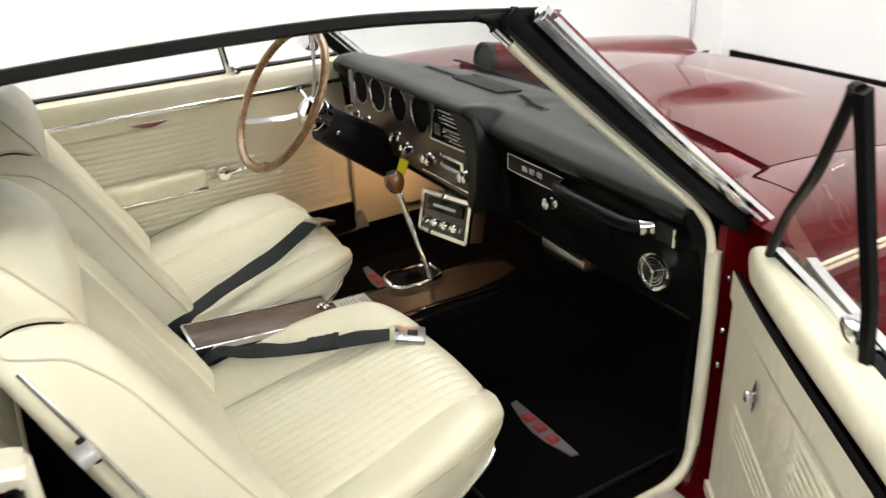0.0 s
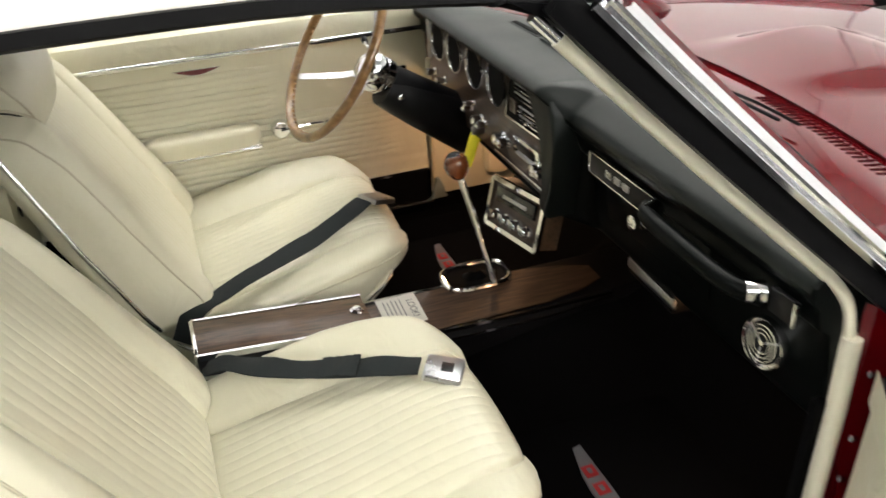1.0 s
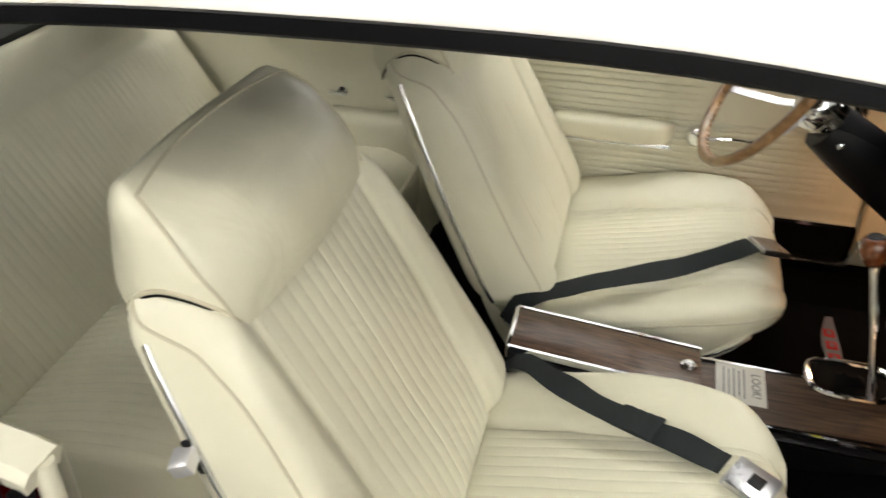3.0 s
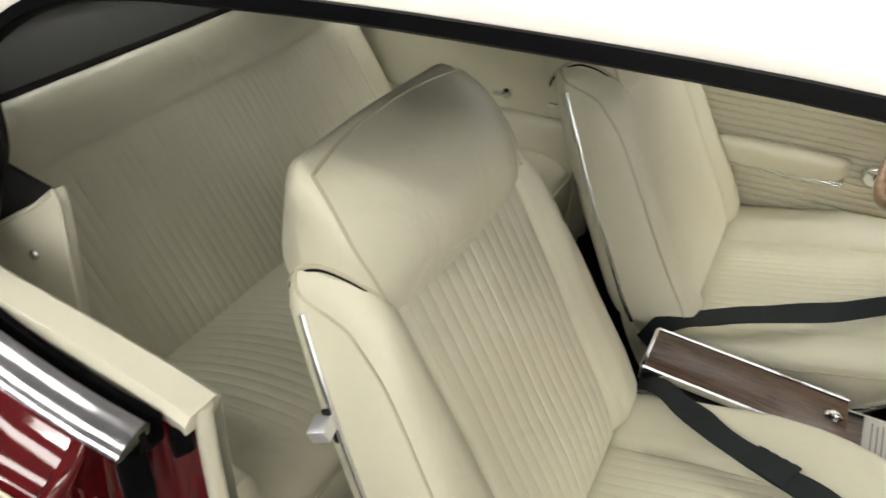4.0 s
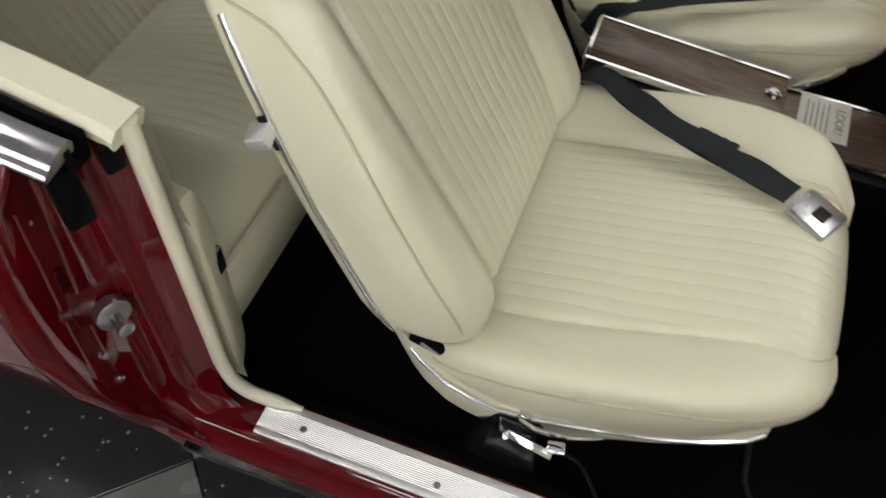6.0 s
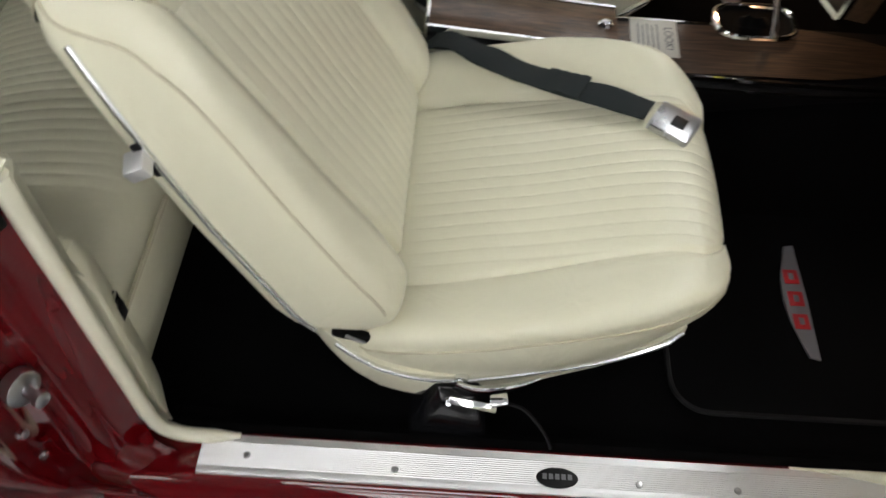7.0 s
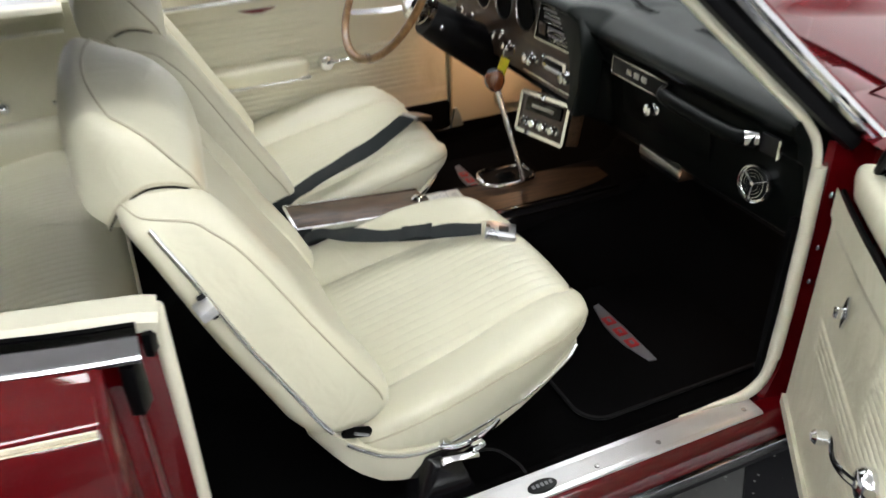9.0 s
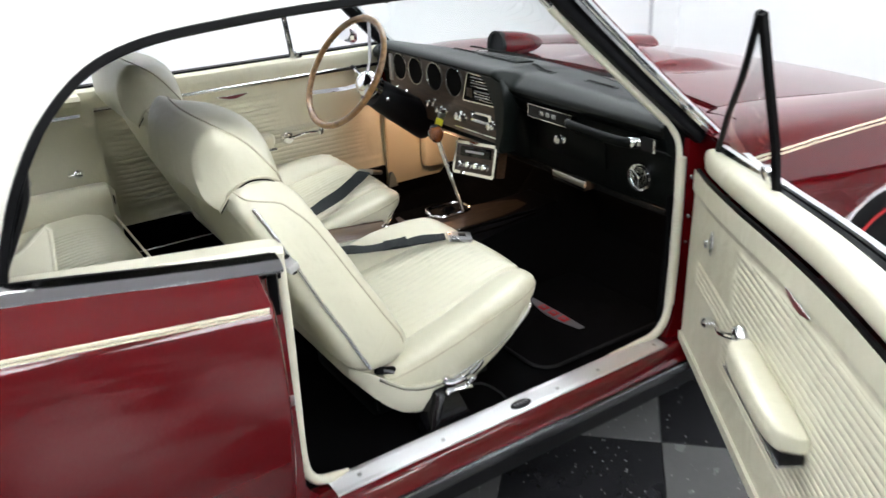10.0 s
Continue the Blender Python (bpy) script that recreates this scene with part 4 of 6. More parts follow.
def rear_back(u, v):
    y = 0.02 + (v * 2 - 1) * 0.68
    f = u
    x, z = lerp(-0.47, -0.80, f), lerp(0.46, 0.985, f)
    puff = 0.05 * math.sqrt(max(0, 1 - abs(2 * f - 1) ** 6)) * math.sqrt(max(0, 1 - abs(2 * v - 1) ** 16))
    rib = 0.0042 * ridge((v * 2 - 1) * 30) * smooth(0.84, 0.8, abs(2 * v - 1)) * smooth(0.04, 0.1, f) * smooth(0.77, 0.7, f)
    rib -= 0.009 * math.exp(-(((f - 0.785) / 0.022) ** 2))
    return Vector((x + (puff + rib) * 0.85, y, z + (puff + rib) * 0.5))


part("backrest", pleated(rear_back, 40, 561), M_cream, rear, "pleated cream backrest")
part("heel_board", block((0.05, 1.32, 0.2), (-0.14, 0.02, 0.39), 0.004), M_carpet, rear, "black carpet heel board")
part("shelf", block((0.4, 1.3, 0.03), (-0.98, 0.02, 0.985), 0.01), M_liner, rear)
part("back_panel", block((0.03, 1.3, 0.6), (-1.14, 0.02, 0.75), 0.0), M_liner, rear)


# ---- front bucket seats ----
SY = -0.337


CUSHION_X = [0.235, 0.24, 0.255, 0.28, 0.32, 0.38, 0.46, 0.55, 0.62, 0.665, 0.70, 0.725, 0.745, 0.76, 0.775, 0.783, 0.790]
CUSHION_HALF = [0.220, 0.242, 0.270, 0.288, 0.297, 0.301, 0.300, 0.296, 0.286, 0.275, 0.262, 0.250, 0.238, 0.225, 0.206, 0.190, 0.168]
SEAM_X = [0.235, 0.30, 0.36, 0.46, 0.55, 0.62, 0.66, 0.70, 0.74, 0.77, 0.79]
SEAM_Z = [0.490, 0.508, 0.522, 0.543, 0.567, 0.576, 0.579, 0.580, 0.581, 0.578, 0.570]


def cushion_rows():
    top_x = [0.235, 0.255, 0.28, 0.32, 0.38, 0.44, 0.5, 0.56, 0.62, 0.665, 0.70, 0.725, 0.745, 0.76, 0.775, 0.783, 0.790]
    top_z = [0.480, 0.505, 0.514, 0.523, 0.536, 0.550, 0.563, 0.578, 0.593, 0.603, 0.609, 0.610, 0.607, 0.601, 0.591, 0.582, 0.572]
    low_x = [0.235, 0.255, 0.28, 0.32, 0.38, 0.44, 0.5, 0.56, 0.62, 0.665, 0.70, 0.745, 0.775, 0.790]
    low_z = [0.475, 0.47, 0.463, 0.45, 0.432, 0.43, 0.44, 0.452, 0.472, 0.5, 0.525, 0.54, 0.548, 0.552]
    rows = []
    for x in list(np.linspace(0.235, 0.7, 30)) + list(np.linspace(0.705, 0.790, 22)):
        zt, zl, w, zp = table(top_x, top_z, x), table(low_x, low_z, x), table(CUSHION_X, CUSHION_HALF, x), table(SEAM_X, SEAM_Z, x)
        panel = lerp(0.188, 0.160, smooth(0.36, 0.74, x)) * min(1, w / 0.235)
        nose = smooth(0.795, 0.70, x)
        side = [(-w * (1 - 0.06 * (1 - f) ** 2 + 0.012 * math.sin(math.pi * f)), lerp(zl, zp, f)) for f in np.linspace(0, 1, 10)]

        def roll(f, high):
            """The side bolster: f is 0 at the panel seam and 1 at the side piping."""
            return lerp(zt - 0.007 * math.exp(-((f / 0.05) ** 2)), zp, f) + high * f**1.3 * (1 - f) ** 0.36 / 0.42 * (0.35 + 0.65 * nose)

        left, right_side = [], []
        for g in np.linspace(0.0, 1, 16)[1:]:
            f = 1 - g**1.7
            left.append((-lerp(panel, w, f), roll(f, 0.026)))
            right_side.append((lerp(panel, w, f), roll(f, 0.05)))
        middle = []
        for k in range(1, 230):
            y = lerp(-panel, panel, k / 230)
            rib = 0.0024 * (ridge(y / 0.0225) - 0.85) * smooth(0, 0.012, panel - abs(y)) * smooth(0.3, 0.36, x)
            groove = -0.007 * math.exp(-(((abs(y) - panel) / 0.006) ** 2))
            sag = -0.004 * (noise.noise((x * 7, y * 6, 3.1)) + 0.3)
            middle.append((y, zt + rib + groove + 0.011 * (1 - (y / panel) ** 2) + sag * nose))
        pts = side + left + middle + right_side[::-1] + [(-a, b) for a, b in side[::-1]]
        rows.append([Vector((x, SY + a, b)) for a, b in pts])
    return rows


def back_line(z):
    """Front and rear x, and half width, of the backrest at height z."""
    zs = [0.525, 0.545, 0.57, 0.60, 0.66, 0.76, 0.83, 0.92, 0.98, 1.01, 1.045]
    front = [0.295, 0.318, 0.322, 0.313, 0.285, 0.228, 0.192, 0.142, 0.108, 0.09, 0.06]
    rear_x = [0.205, 0.185, 0.165, 0.145, 0.118, 0.07, 0.04, 0.004, -0.024, -0.034, -0.02]
    half = [0.276, 0.288, 0.296, 0.297, 0.294, 0.285, 0.276, 0.262, 0.246, 0.234, 0.213]
    return table(zs, front, z), table(zs, rear_x, z), table(zs, half, z)


def ring_point(z, t, sgn=1, ahead=True):
    """A point of the backrest's section at height z: t is 0 in the middle and 1 at the flank."""
    xf, xr, w = back_line(z)
    close = min(1, math.sqrt(max(0.0, 1 - ((z - 0.97) / 0.075) ** 2)) if z > 0.97 else 1, math.sqrt(max(0.03, 1 - ((0.575 - z) / 0.05) ** 2)) if z < 0.575 else 1)
    xm, d = (xf + xr) / 2, (xf - xr) / 2 * (0.3 + 0.7 * close)
    x = d * max(0, 1 - min(1, t) ** 12) ** 0.25
    y = sgn * t * w
    if ahead:
        seam = lerp(0.172, 0.178, smooth(0.55, 0.98, z)) / w
        bol = 0.021 * smooth(seam - 0.005, seam + 0.16, t) * smooth(1.03, 0.92, t) * smooth(0.53, 0.6, z)
        rib = 0.0021 * (ridge(y / 0.0235) - 0.8) * smooth(seam - 0.012, seam - 0.037, t) * smooth(0.5, 0.56, z)
        groove = -0.012 * math.exp(-(((t - seam) / 0.022) ** 2))
        x += (bol + rib + groove) * close
    return Vector((xm + (x if ahead else -x), SY + y * (0.9 + 0.1 * close), z))


def backrest_rows():
    rows = []
    steps = [(k / 110 * 0.9) for k in range(110)] + [0.9, 0.925, 0.945, 0.96, 0.972, 0.982, 0.99, 0.996, 0.999, 1.0]
    for z in list(np.linspace(0.528, 0.575, 8)) + list(np.linspace(0.59, 0.97, 42)) + list(np.linspace(0.98, 1.043, 12)):
        row = [ring_point(z, t, -1) for t in steps[:0:-1]] + [ring_point(z, t, 1) for t in steps]
        coarse = [0.999, 0.996, 0.99, 0.982, 0.97, 0.95, 0.9, 0.75, 0.5, 0.25]
        row += [ring_point(z, t, 1, False) for t in coarse] + [ring_point(z, 0, 1, False)] + [ring_point(z, t, -1, False) for t in coarse[::-1]]
        rows.append(row)
    return rows


HEAD_MID = [(0.120, 0.985), (0.126, 1.045), (0.112, 1.095), (0.066, 1.13), (-0.02, 1.1395), (-0.04, 1.137), (-0.06, 1.118), (-0.071, 1.075), (-0.072, 1.03), (-0.062, 0.995), (-0.04, 0.975)]
HEAD_EDGE = [(0.104, 0.197, 0.985), (0.09, 0.205, 1.028), (0.066, 0.208, 1.064), (0.034, 0.201, 1.105), (0.0, 0.187, 1.132), (-0.026, 0.174, 1.141), (-0.05, 0.164, 1.12), (-0.064, 0.157, 1.08), (-0.066, 0.165, 1.035), (-0.058, 0.179, 1.0), (-0.036, 0.189, 0.975)]


def headrest_skin():
    """A band that rolls from the face over the crest to the back, closed by two swollen cheeks."""
    mid, edge = spline([(x, 0, z) for x, z in HEAD_MID], 41), spline(HEAD_EDGE, 41)
    rows = []
    for m, e in zip(mid, edge):
        rows.append([Vector((lerp(m.x, e.x, abs(v) ** 2.0), SY + v * e.y, lerp(m.z, e.z, abs(v) ** 3.0))) for v in np.linspace(-1, 1, 31)])
    bm = sheet(rows)
    for sgn in (-1, 1):
        cheek = []
        for i in range(21):
            a, b = edge[i], edge[40 - i]
            swell = 0.024 * min(1, (a - b).length / 0.09)
            cheek.append([Vector((lerp(a.x, b.x, k), SY + sgn * (lerp(a.y, b.y, k) + swell * math.sin(math.pi * k) ** 0.8), lerp(a.z, b.z, k))) for k in np.linspace(0, 1, 11)])
        sheet(cheek, bm=bm)
    bmesh.ops.remove_doubles(bm, verts=bm.verts, dist=0.0004)
    return bm, edge[:17], rows[16]


def side_point(z, sgn, along=0.5, out=0.0):
    xf, xr, w = back_line(z)
    return Vector((lerp(xr, xf, along), SY + sgn * (w + out), z))


def bucket_seat():
    seat = thing("bucket_seat", (0.45, SY, 0.31), "cream pleated vinyl bucket seat with headrest", "car seat", "front seats")
    part("cushion", sheet(cushion_rows(), caps=True), M_cream, seat, "pleated cream cushion")
    back = part("backrest", sheet(backrest_rows(), close_cols=True, caps=True), M_cream, seat, "pleated cream backrest")
    skin, edge, crest = headrest_skin()
    crest_piping = [p + Vector((-0.0005, 0, 0.001)) for p in crest]
    head = part("headrest", skin, M_cream, seat, "smooth cream headrest")
    part("piping", tube(crest_piping, 0.0021, 6, up=(1, 0, 0)), M_seam, head)
    for sgn in (-1, 1):
        part("piping", tube([Vector((p.x, SY + sgn * (p.y + 0.001), p.z + 0.001)) for p in edge], 0.0021, 6, up=(0, 1, 0)), M_seam, head)
        arc = [(-0.036, 0.195, 0.976), (-0.03, 0.205, 0.992), (-0.012, 0.212, 1.018), (0.02, 0.216, 1.036), (0.055, 0.215, 1.034), (0.085, 0.207, 1.018), (0.104, 0.2, 0.998)]
        part("lower_edge", tube(spline([(x, SY + sgn * y, z) for x, y, z in arc], 24), 0.0032, 8, up=(0, 1, 0)), M_seam, head, "piped lower edge")
        # Thin black tube that paints the shade where headrest and bolster meet.
        gap = spline([(x, SY + sgn * (y + 0.001), z - 0.0045) for x, y, z in arc], 24)
        part("lower_gap_shade", tube(gap, 0.0022, 8, up=(0, 1, 0), taper=lambda f: math.sin(math.pi * (0.06 + 0.88 * f)) ** 0.5), M_slot_black, head, "dark line of shade under the headrest")
    # lower shell of the cushion and its bright trim
    rows = []
    xs = [0.185, 0.21, 0.235, 0.265, 0.298, 0.34, 0.38, 0.434, 0.518, 0.6, 0.66, 0.70, 0.725]
    lo = [0.515, 0.485, 0.452, 0.42, 0.395, 0.378, 0.374, 0.378, 0.398, 0.435, 0.472, 0.502, 0.525]
    up = [0.548, 0.541, 0.527, 0.504, 0.481, 0.463, 0.455, 0.449, 0.459, 0.479, 0.506, 0.532, 0.552]
    wide_x, wide = [0.185, 0.21, 0.25, 0.3, 0.37, 0.42, 0.54, 0.62, 0.7, 0.725], [0.248, 0.273, 0.292, 0.300, 0.301, 0.295, 0.279, 0.272, 0.263, 0.251]
    for x in np.linspace(0.185, 0.725, 30):
        w = table(wide_x, wide, x)
        a, b = table(xs, lo, x), table(xs, up, x)
        rows.append([Vector((x, SY + y, z)) for y, z in [(-w * 0.86, a), (-w * 0.97, a + 0.006), (-w, lerp(a, b, 0.5)), (-w * 0.995, b), (-w * 0.9, b + 0.004), (w * 0.9, b + 0.004), (w * 0.995, b), (w, lerp(a, b, 0.5)), (w * 0.97, a + 0.006), (w * 0.86, a)]])
    base = part("base_shell", sheet(rows, close_cols=True, caps=True), M_cream_hard, seat, "cream lower seat shell")
    for sgn in (-1, 1):
        line = [(x, SY + sgn * (table(wide_x, wide, x) + 0.0005), table(xs, up, x) - 0.006) for x in np.linspace(0.24, 0.722, 26)]
        part("base_trim", tube([Vector(p) + Vector((0, sgn * 0.002, 0)) for p in line], 0.0035, 8), M_satin, base, "bright chrome trim strip")
        line = [side_point(z, sgn, 0.3, 0.0005) for z in np.linspace(0.56, 0.985, 20)]
        part("back_trim", tube(line, 0.0048, 10, up=(1, 0, 0.3)), M_satin, back, "bright chrome trim strip")
        # piping round the bolster's side
        knots = [(0.545, 0.95, 1), (0.60, 0.96, 1), (0.68, 0.968, 1), (0.78, 0.97, 1), (0.88, 0.974, 1), (0.93, 0.98, 1), (0.963, 0.992, 1), (0.984, 0.9985, 1), (1.0, 0.9985, 0), (1.012, 0.985, 0), (1.018, 0.95, 0)]
        line = [p + Vector((0.0004, sgn * 0.0006, 0.0004)) for p in spline([ring_point(z, t, sgn, bool(front)) for z, t, front in knots], 60)]
        part("piping", tube(line, 0.0021, 6, up=(1, 0, 0.3)), M_seam, back)
        line = [(x, SY + sgn * (table(CUSHION_X, CUSHION_HALF, x) + 0.0008), table(SEAM_X, SEAM_Z, x)) for x in np.linspace(0.27, 0.788, 40)]
        part("piping", tube(line, 0.0021, 6), M_seam, seat)
    part("track", block((0.34, 0.03, 0.05), (0.46, SY - 0.17, 0.36), 0.006), M_dark, seat)
    part("track", block((0.34, 0.03, 0.05), (0.46, SY + 0.17, 0.36), 0.006), M_dark, seat)
    part("pedestal", block((0.36, 0.34, 0.09), (0.46, SY, 0.36), 0.02), M_dark, seat)
    return seat


passenger = bucket_seat()
driver = copy_thing(passenger, Matrix.Translation((0.497, 0.447, 0.31)))
driver["label"] = "cream pleated vinyl bucket seat behind the steering wheel"

# recliner lever, seat-slide lever and hinge cover of the passenger seat
part("release_plate", block((0.013, 0.006, 0.05), (0.066, -0.6105, 0.858), 0.003, turn=(0, -21, 0)), M_dark, passenger)
part("release_lever", block((0.026, 0.03, 0.02), (0.06, -0.622, 0.862), 0.003, turn=(8, -21, 10)), M_scuff, passenger, "chrome seatback release lever")
part("slide_pivot", lathe([(0.011, 0), (0.011, 0.008), (0.006, 0.011)], facing((0.419, -0.632, 0.449), (0, -1, 0.1)), 16), M_chrome, passenger)
# Solid black block that puts the hinge gap's shade into colour.
part("hinge", block((0.055, 0.014, 0.018), (0.262, -0.617, 0.529), 0.005, turn=(0, 18, 0)), M_slot_black, passenger, "dark block standing for shade in the hinge gap")
part("hinge_link", block((0.03, 0.004, 0.006), (0.268, -0.6245, 0.528), 0.0015, turn=(0, 30, 0)), M_steel, passenger)
part("slide_lever", sweep(spline([(0.412, -0.644, 0.452), (0.44, -0.649, 0.4465), (0.48, -0.646, 0.449), (0.515, -0.639, 0.457), (0.532, -0.634, 0.463)], 14), [(-0.002, -0.008), (0.002, -0.009), (0.004, 0.0), (0.002, 0.008), (-0.002, 0.007)], taper=lambda f: 0.75 + 0.45 * math.sin(math.pi * min(1, f * 0.9 + 0.1))), M_chrome, passenger, "flat chrome seat adjuster lever")

# black belt-anchor cover by the sill, with its chrome tongue
boot = thing("belt_anchor_cover", (0.42, -0.665, 0.31), "black plastic seat-belt anchor boot with chrome tongue", "belt anchor")
bm = bmesh.new()
for p in ((0.336, -0.692, 0.314), (0.460, -0.692, 0.314), (0.462, -0.61, 0.314), (0.338, -0.61, 0.314), (0.460, -0.682, 0.362), (0.460, -0.618, 0.405), (0.394, -0.662, 0.430), (0.440, -0.655, 0.428), (0.372, -0.622, 0.438), (0.442, -0.618, 0.434), (0.342, -0.622, 0.372)):
    bm.verts.new(p)
bmesh.ops.convex_hull(bm, input=bm.verts)
bmesh.ops.dissolve_limit(bm, angle_limit=0.05, verts=bm.verts, edges=bm.edges)
bmesh.ops.bevel(bm, geom=list(bm.edges), offset=0.006, segments=2, profile=0.5, affect="EDGES")
part("shell", bm, M_gloss, boot)
part("tongue", block((0.07, 0.012, 0.0035), (0.437, -0.668, 0.437), 0.0015, turn=(35, 6, -6)), M_chrome, boot, "chrome belt tongue")
part("tongue_stop", block((0.008, 0.012, 0.012), (0.402, -0.666, 0.434), 0.002, turn=(20, 0, 0)), M_chrome, boot)
part("catch", block((0.027, 0.018, 0.013), (0.474, -0.664, 0.447), 0.004, turn=(10, 0, 12)), M_chrome, boot)
part("cable", tube(spline([(0.47, -0.655, 0.425), (0.512, -0.66, 0.415), (0.545, -0.685, 0.39), (0.556, -0.700, 0.372)], 14), 0.003, 6), M_dark, boot)
# left-hand threshold strip and corner clip
threshold = thing("threshold_strip", (0.95, 0.735, 0.37), "thin bright threshold strip beside the driver's footwell", "threshold strip")
part("strip", block((1.1, 0.03, 0.01), (0.51, 0.735, 0.415), 0.004), M_satin, threshold)
part("clip", prism([(-0.02, -0.03), (0.03, -0.03), (0.018, 0.01), (0.008, 0.035), (-0.004, 0.035), (-0.008, 0.0)], 0.012, facing((1.075, 0.742, 0.445), (0, -1, 0)), 0.003), M_blue_grey, threshold, "blue-grey plastic corner clip")
for x in (-0.256, -0.102):
    knob = thing("trim_knob", (x, 0.72, 0.737), "small chrome fitting on the rear side trim", "trim fitting", "rear trim fittings")
    part("base", lathe([(0.014, 0), (0.014, 0.006), (0.009, 0.01)], facing((x, 0.722, 0.737), (0, -1, 0)), 16), M_chrome, knob)
    part("lever", block((0.045, 0.01, 0.012), (x - 0.012, 0.708, 0.737), 0.003), M_chrome, knob)


# ---- lap belts ----
def ribbon(points, width, rolls, thick=0.0025, n=56):
    """Webbing along a path, twisting and waving a little as slack belts do; rolls: (part of the way, degrees, width)."""
    path, rows = spline(points, n), []
    for i, p in enumerate(path):
        f = i / (n - 1)
        t = (path[min(i + 1, n - 1)] - path[max(i - 1, 0)]).normalized()
        side = t.cross(Vector((0, 0, 1))).normalized()
        turn = Matrix.Rotation(radians(table([r[0] for r in rolls], [r[1] for r in rolls], f)), 3, t)
        side = turn @ side
        above = side.cross(t)
        w = width * table([r[0] for r in rolls], [r[2] for r in rolls], f)
        lift = (0.0022 * math.sin(f * 15) + 0.001 * math.sin(f * 31 + 1)) * min(1, n / 56) ** 2
        top, low = [], []
        for k in np.linspace(-0.5, 0.5, 7):
            cup = lift + 0.005 * (0.25 - k * k) + 0.002 * k * math.sin(f * 27)
            top.append(p + side * k * w + above * (cup + thick / 2))
            low.append(p + side * k * w + above * (cup - thick / 2))
        rows.append(top + low[::-1])
    return sheet(rows, close_cols=True, caps=True)


belt = thing("seat_belt", (0.4, -0.1, 0.55), "black lap belt with brushed metal buckle lying on the cushion", "seat belt", "seat belts")
part("webbing", ribbon([(0.325, -0.045, 0.575), (0.355, -0.06, 0.600), (0.395, -0.083, 0.6085), (0.44, -0.112, 0.6065), (0.50, -0.146, 0.606), (0.57, -0.179, 0.6145), (0.63, -0.21, 0.621), (0.69, -0.241, 0.624)], 0.05, [(0, 14, 0.85), (0.25, -8, 1.0), (0.45, 2, 1.06), (0.6, -2, 0.98), (0.8, 4, 1.0), (1, 0, 0.95)]), M_belt, belt)
part("fold", ribbon([(0.53, -0.161, 0.6125), (0.56, -0.175, 0.6175), (0.592, -0.190, 0.6205)], 0.056, [(0, 6, 0.9), (0.5, -3, 1), (1, 4, 1)], 0.004, 14), M_belt, belt)
b = pose(0.726, -0.263, 0.616, -6, 6, -30)
buckle = part("buckle", prism([(-0.034, -0.034), (0.03, -0.036), (0.034, -0.032), (0.034, 0.032), (0.03, 0.036), (-0.034, 0.034)], 0.012, b, 0.003), M_steel, belt, "brushed metal lift buckle")
part("button", block((0.022, 0.026, 0.003), (0, 0, 0), 0.001), M_dark, buckle).matrix_basis = b @ Matrix.Translation((0.006, 0, 0.0125))
belt2 = thing("seat_belt", (0.4, 0.16, 0.55), "black lap belt with metal buckle draped over the cushion", "seat belt", "seat belts")
part("webbing", ribbon([(0.30, 0.115, 0.545), (0.335, 0.145, 0.59), (0.40, 0.19, 0.595), (0.5, 0.24, 0.602), (0.6, 0.285, 0.614), (0.69, 0.33, 0.63), (0.765, 0.38, 0.64)], 0.05, [(0, 25, 0.8), (0.2, 5, 1.0), (0.4, -6, 1.06), (0.55, 8, 1.0), (0.75, 30, 0.8), (0.86, 38, 0.72), (1, 5, 0.95)]), M_belt, belt2)
part("buckle", block((0.07, 0.06, 0.014), (0.80, 0.395, 0.632), 0.003, turn=(0, 18, 30)), M_steel, belt2, "brushed metal lift buckle")

# ---- console with floor shift ----
CY = 0.035
console = thing("center_console", (0.7, CY, 0.45), "walnut-trimmed center console with chrome rails", "console")
part("body", prism([(0.325, 0.40), (1.30, 0.40), (1.30, 0.53), (1.20, 0.526), (1.05, 0.528), (0.67, 0.53), (0.66, 0.558), (0.325, 0.592)], 0.15, facing((0, CY + 0.075, 0), (0, -1, 0)), 0.003), M_dark, console)
lid = part("lid", block((0.345, 0.112, 0.014), (0.497, CY - 0.005, 0.585), 0.004, turn=(0, 5.5, 0)), M_walnut, console, "walnut-veneer lid")
part("lid_edge", block((0.008, 0.116, 0.034), (0.325, CY - 0.005, 0.593), 0.002), M_chrome, lid)
part("latch", lathe([(0.014, 0), (0.014, 0.006), (0.009, 0.009), (0.009, 0.012), (0.003, 0.013)], pose(0.645, CY - 0.005, 0.576, 0, 5.5, 0), 18), M_chrome, lid, "round chrome lid latch")
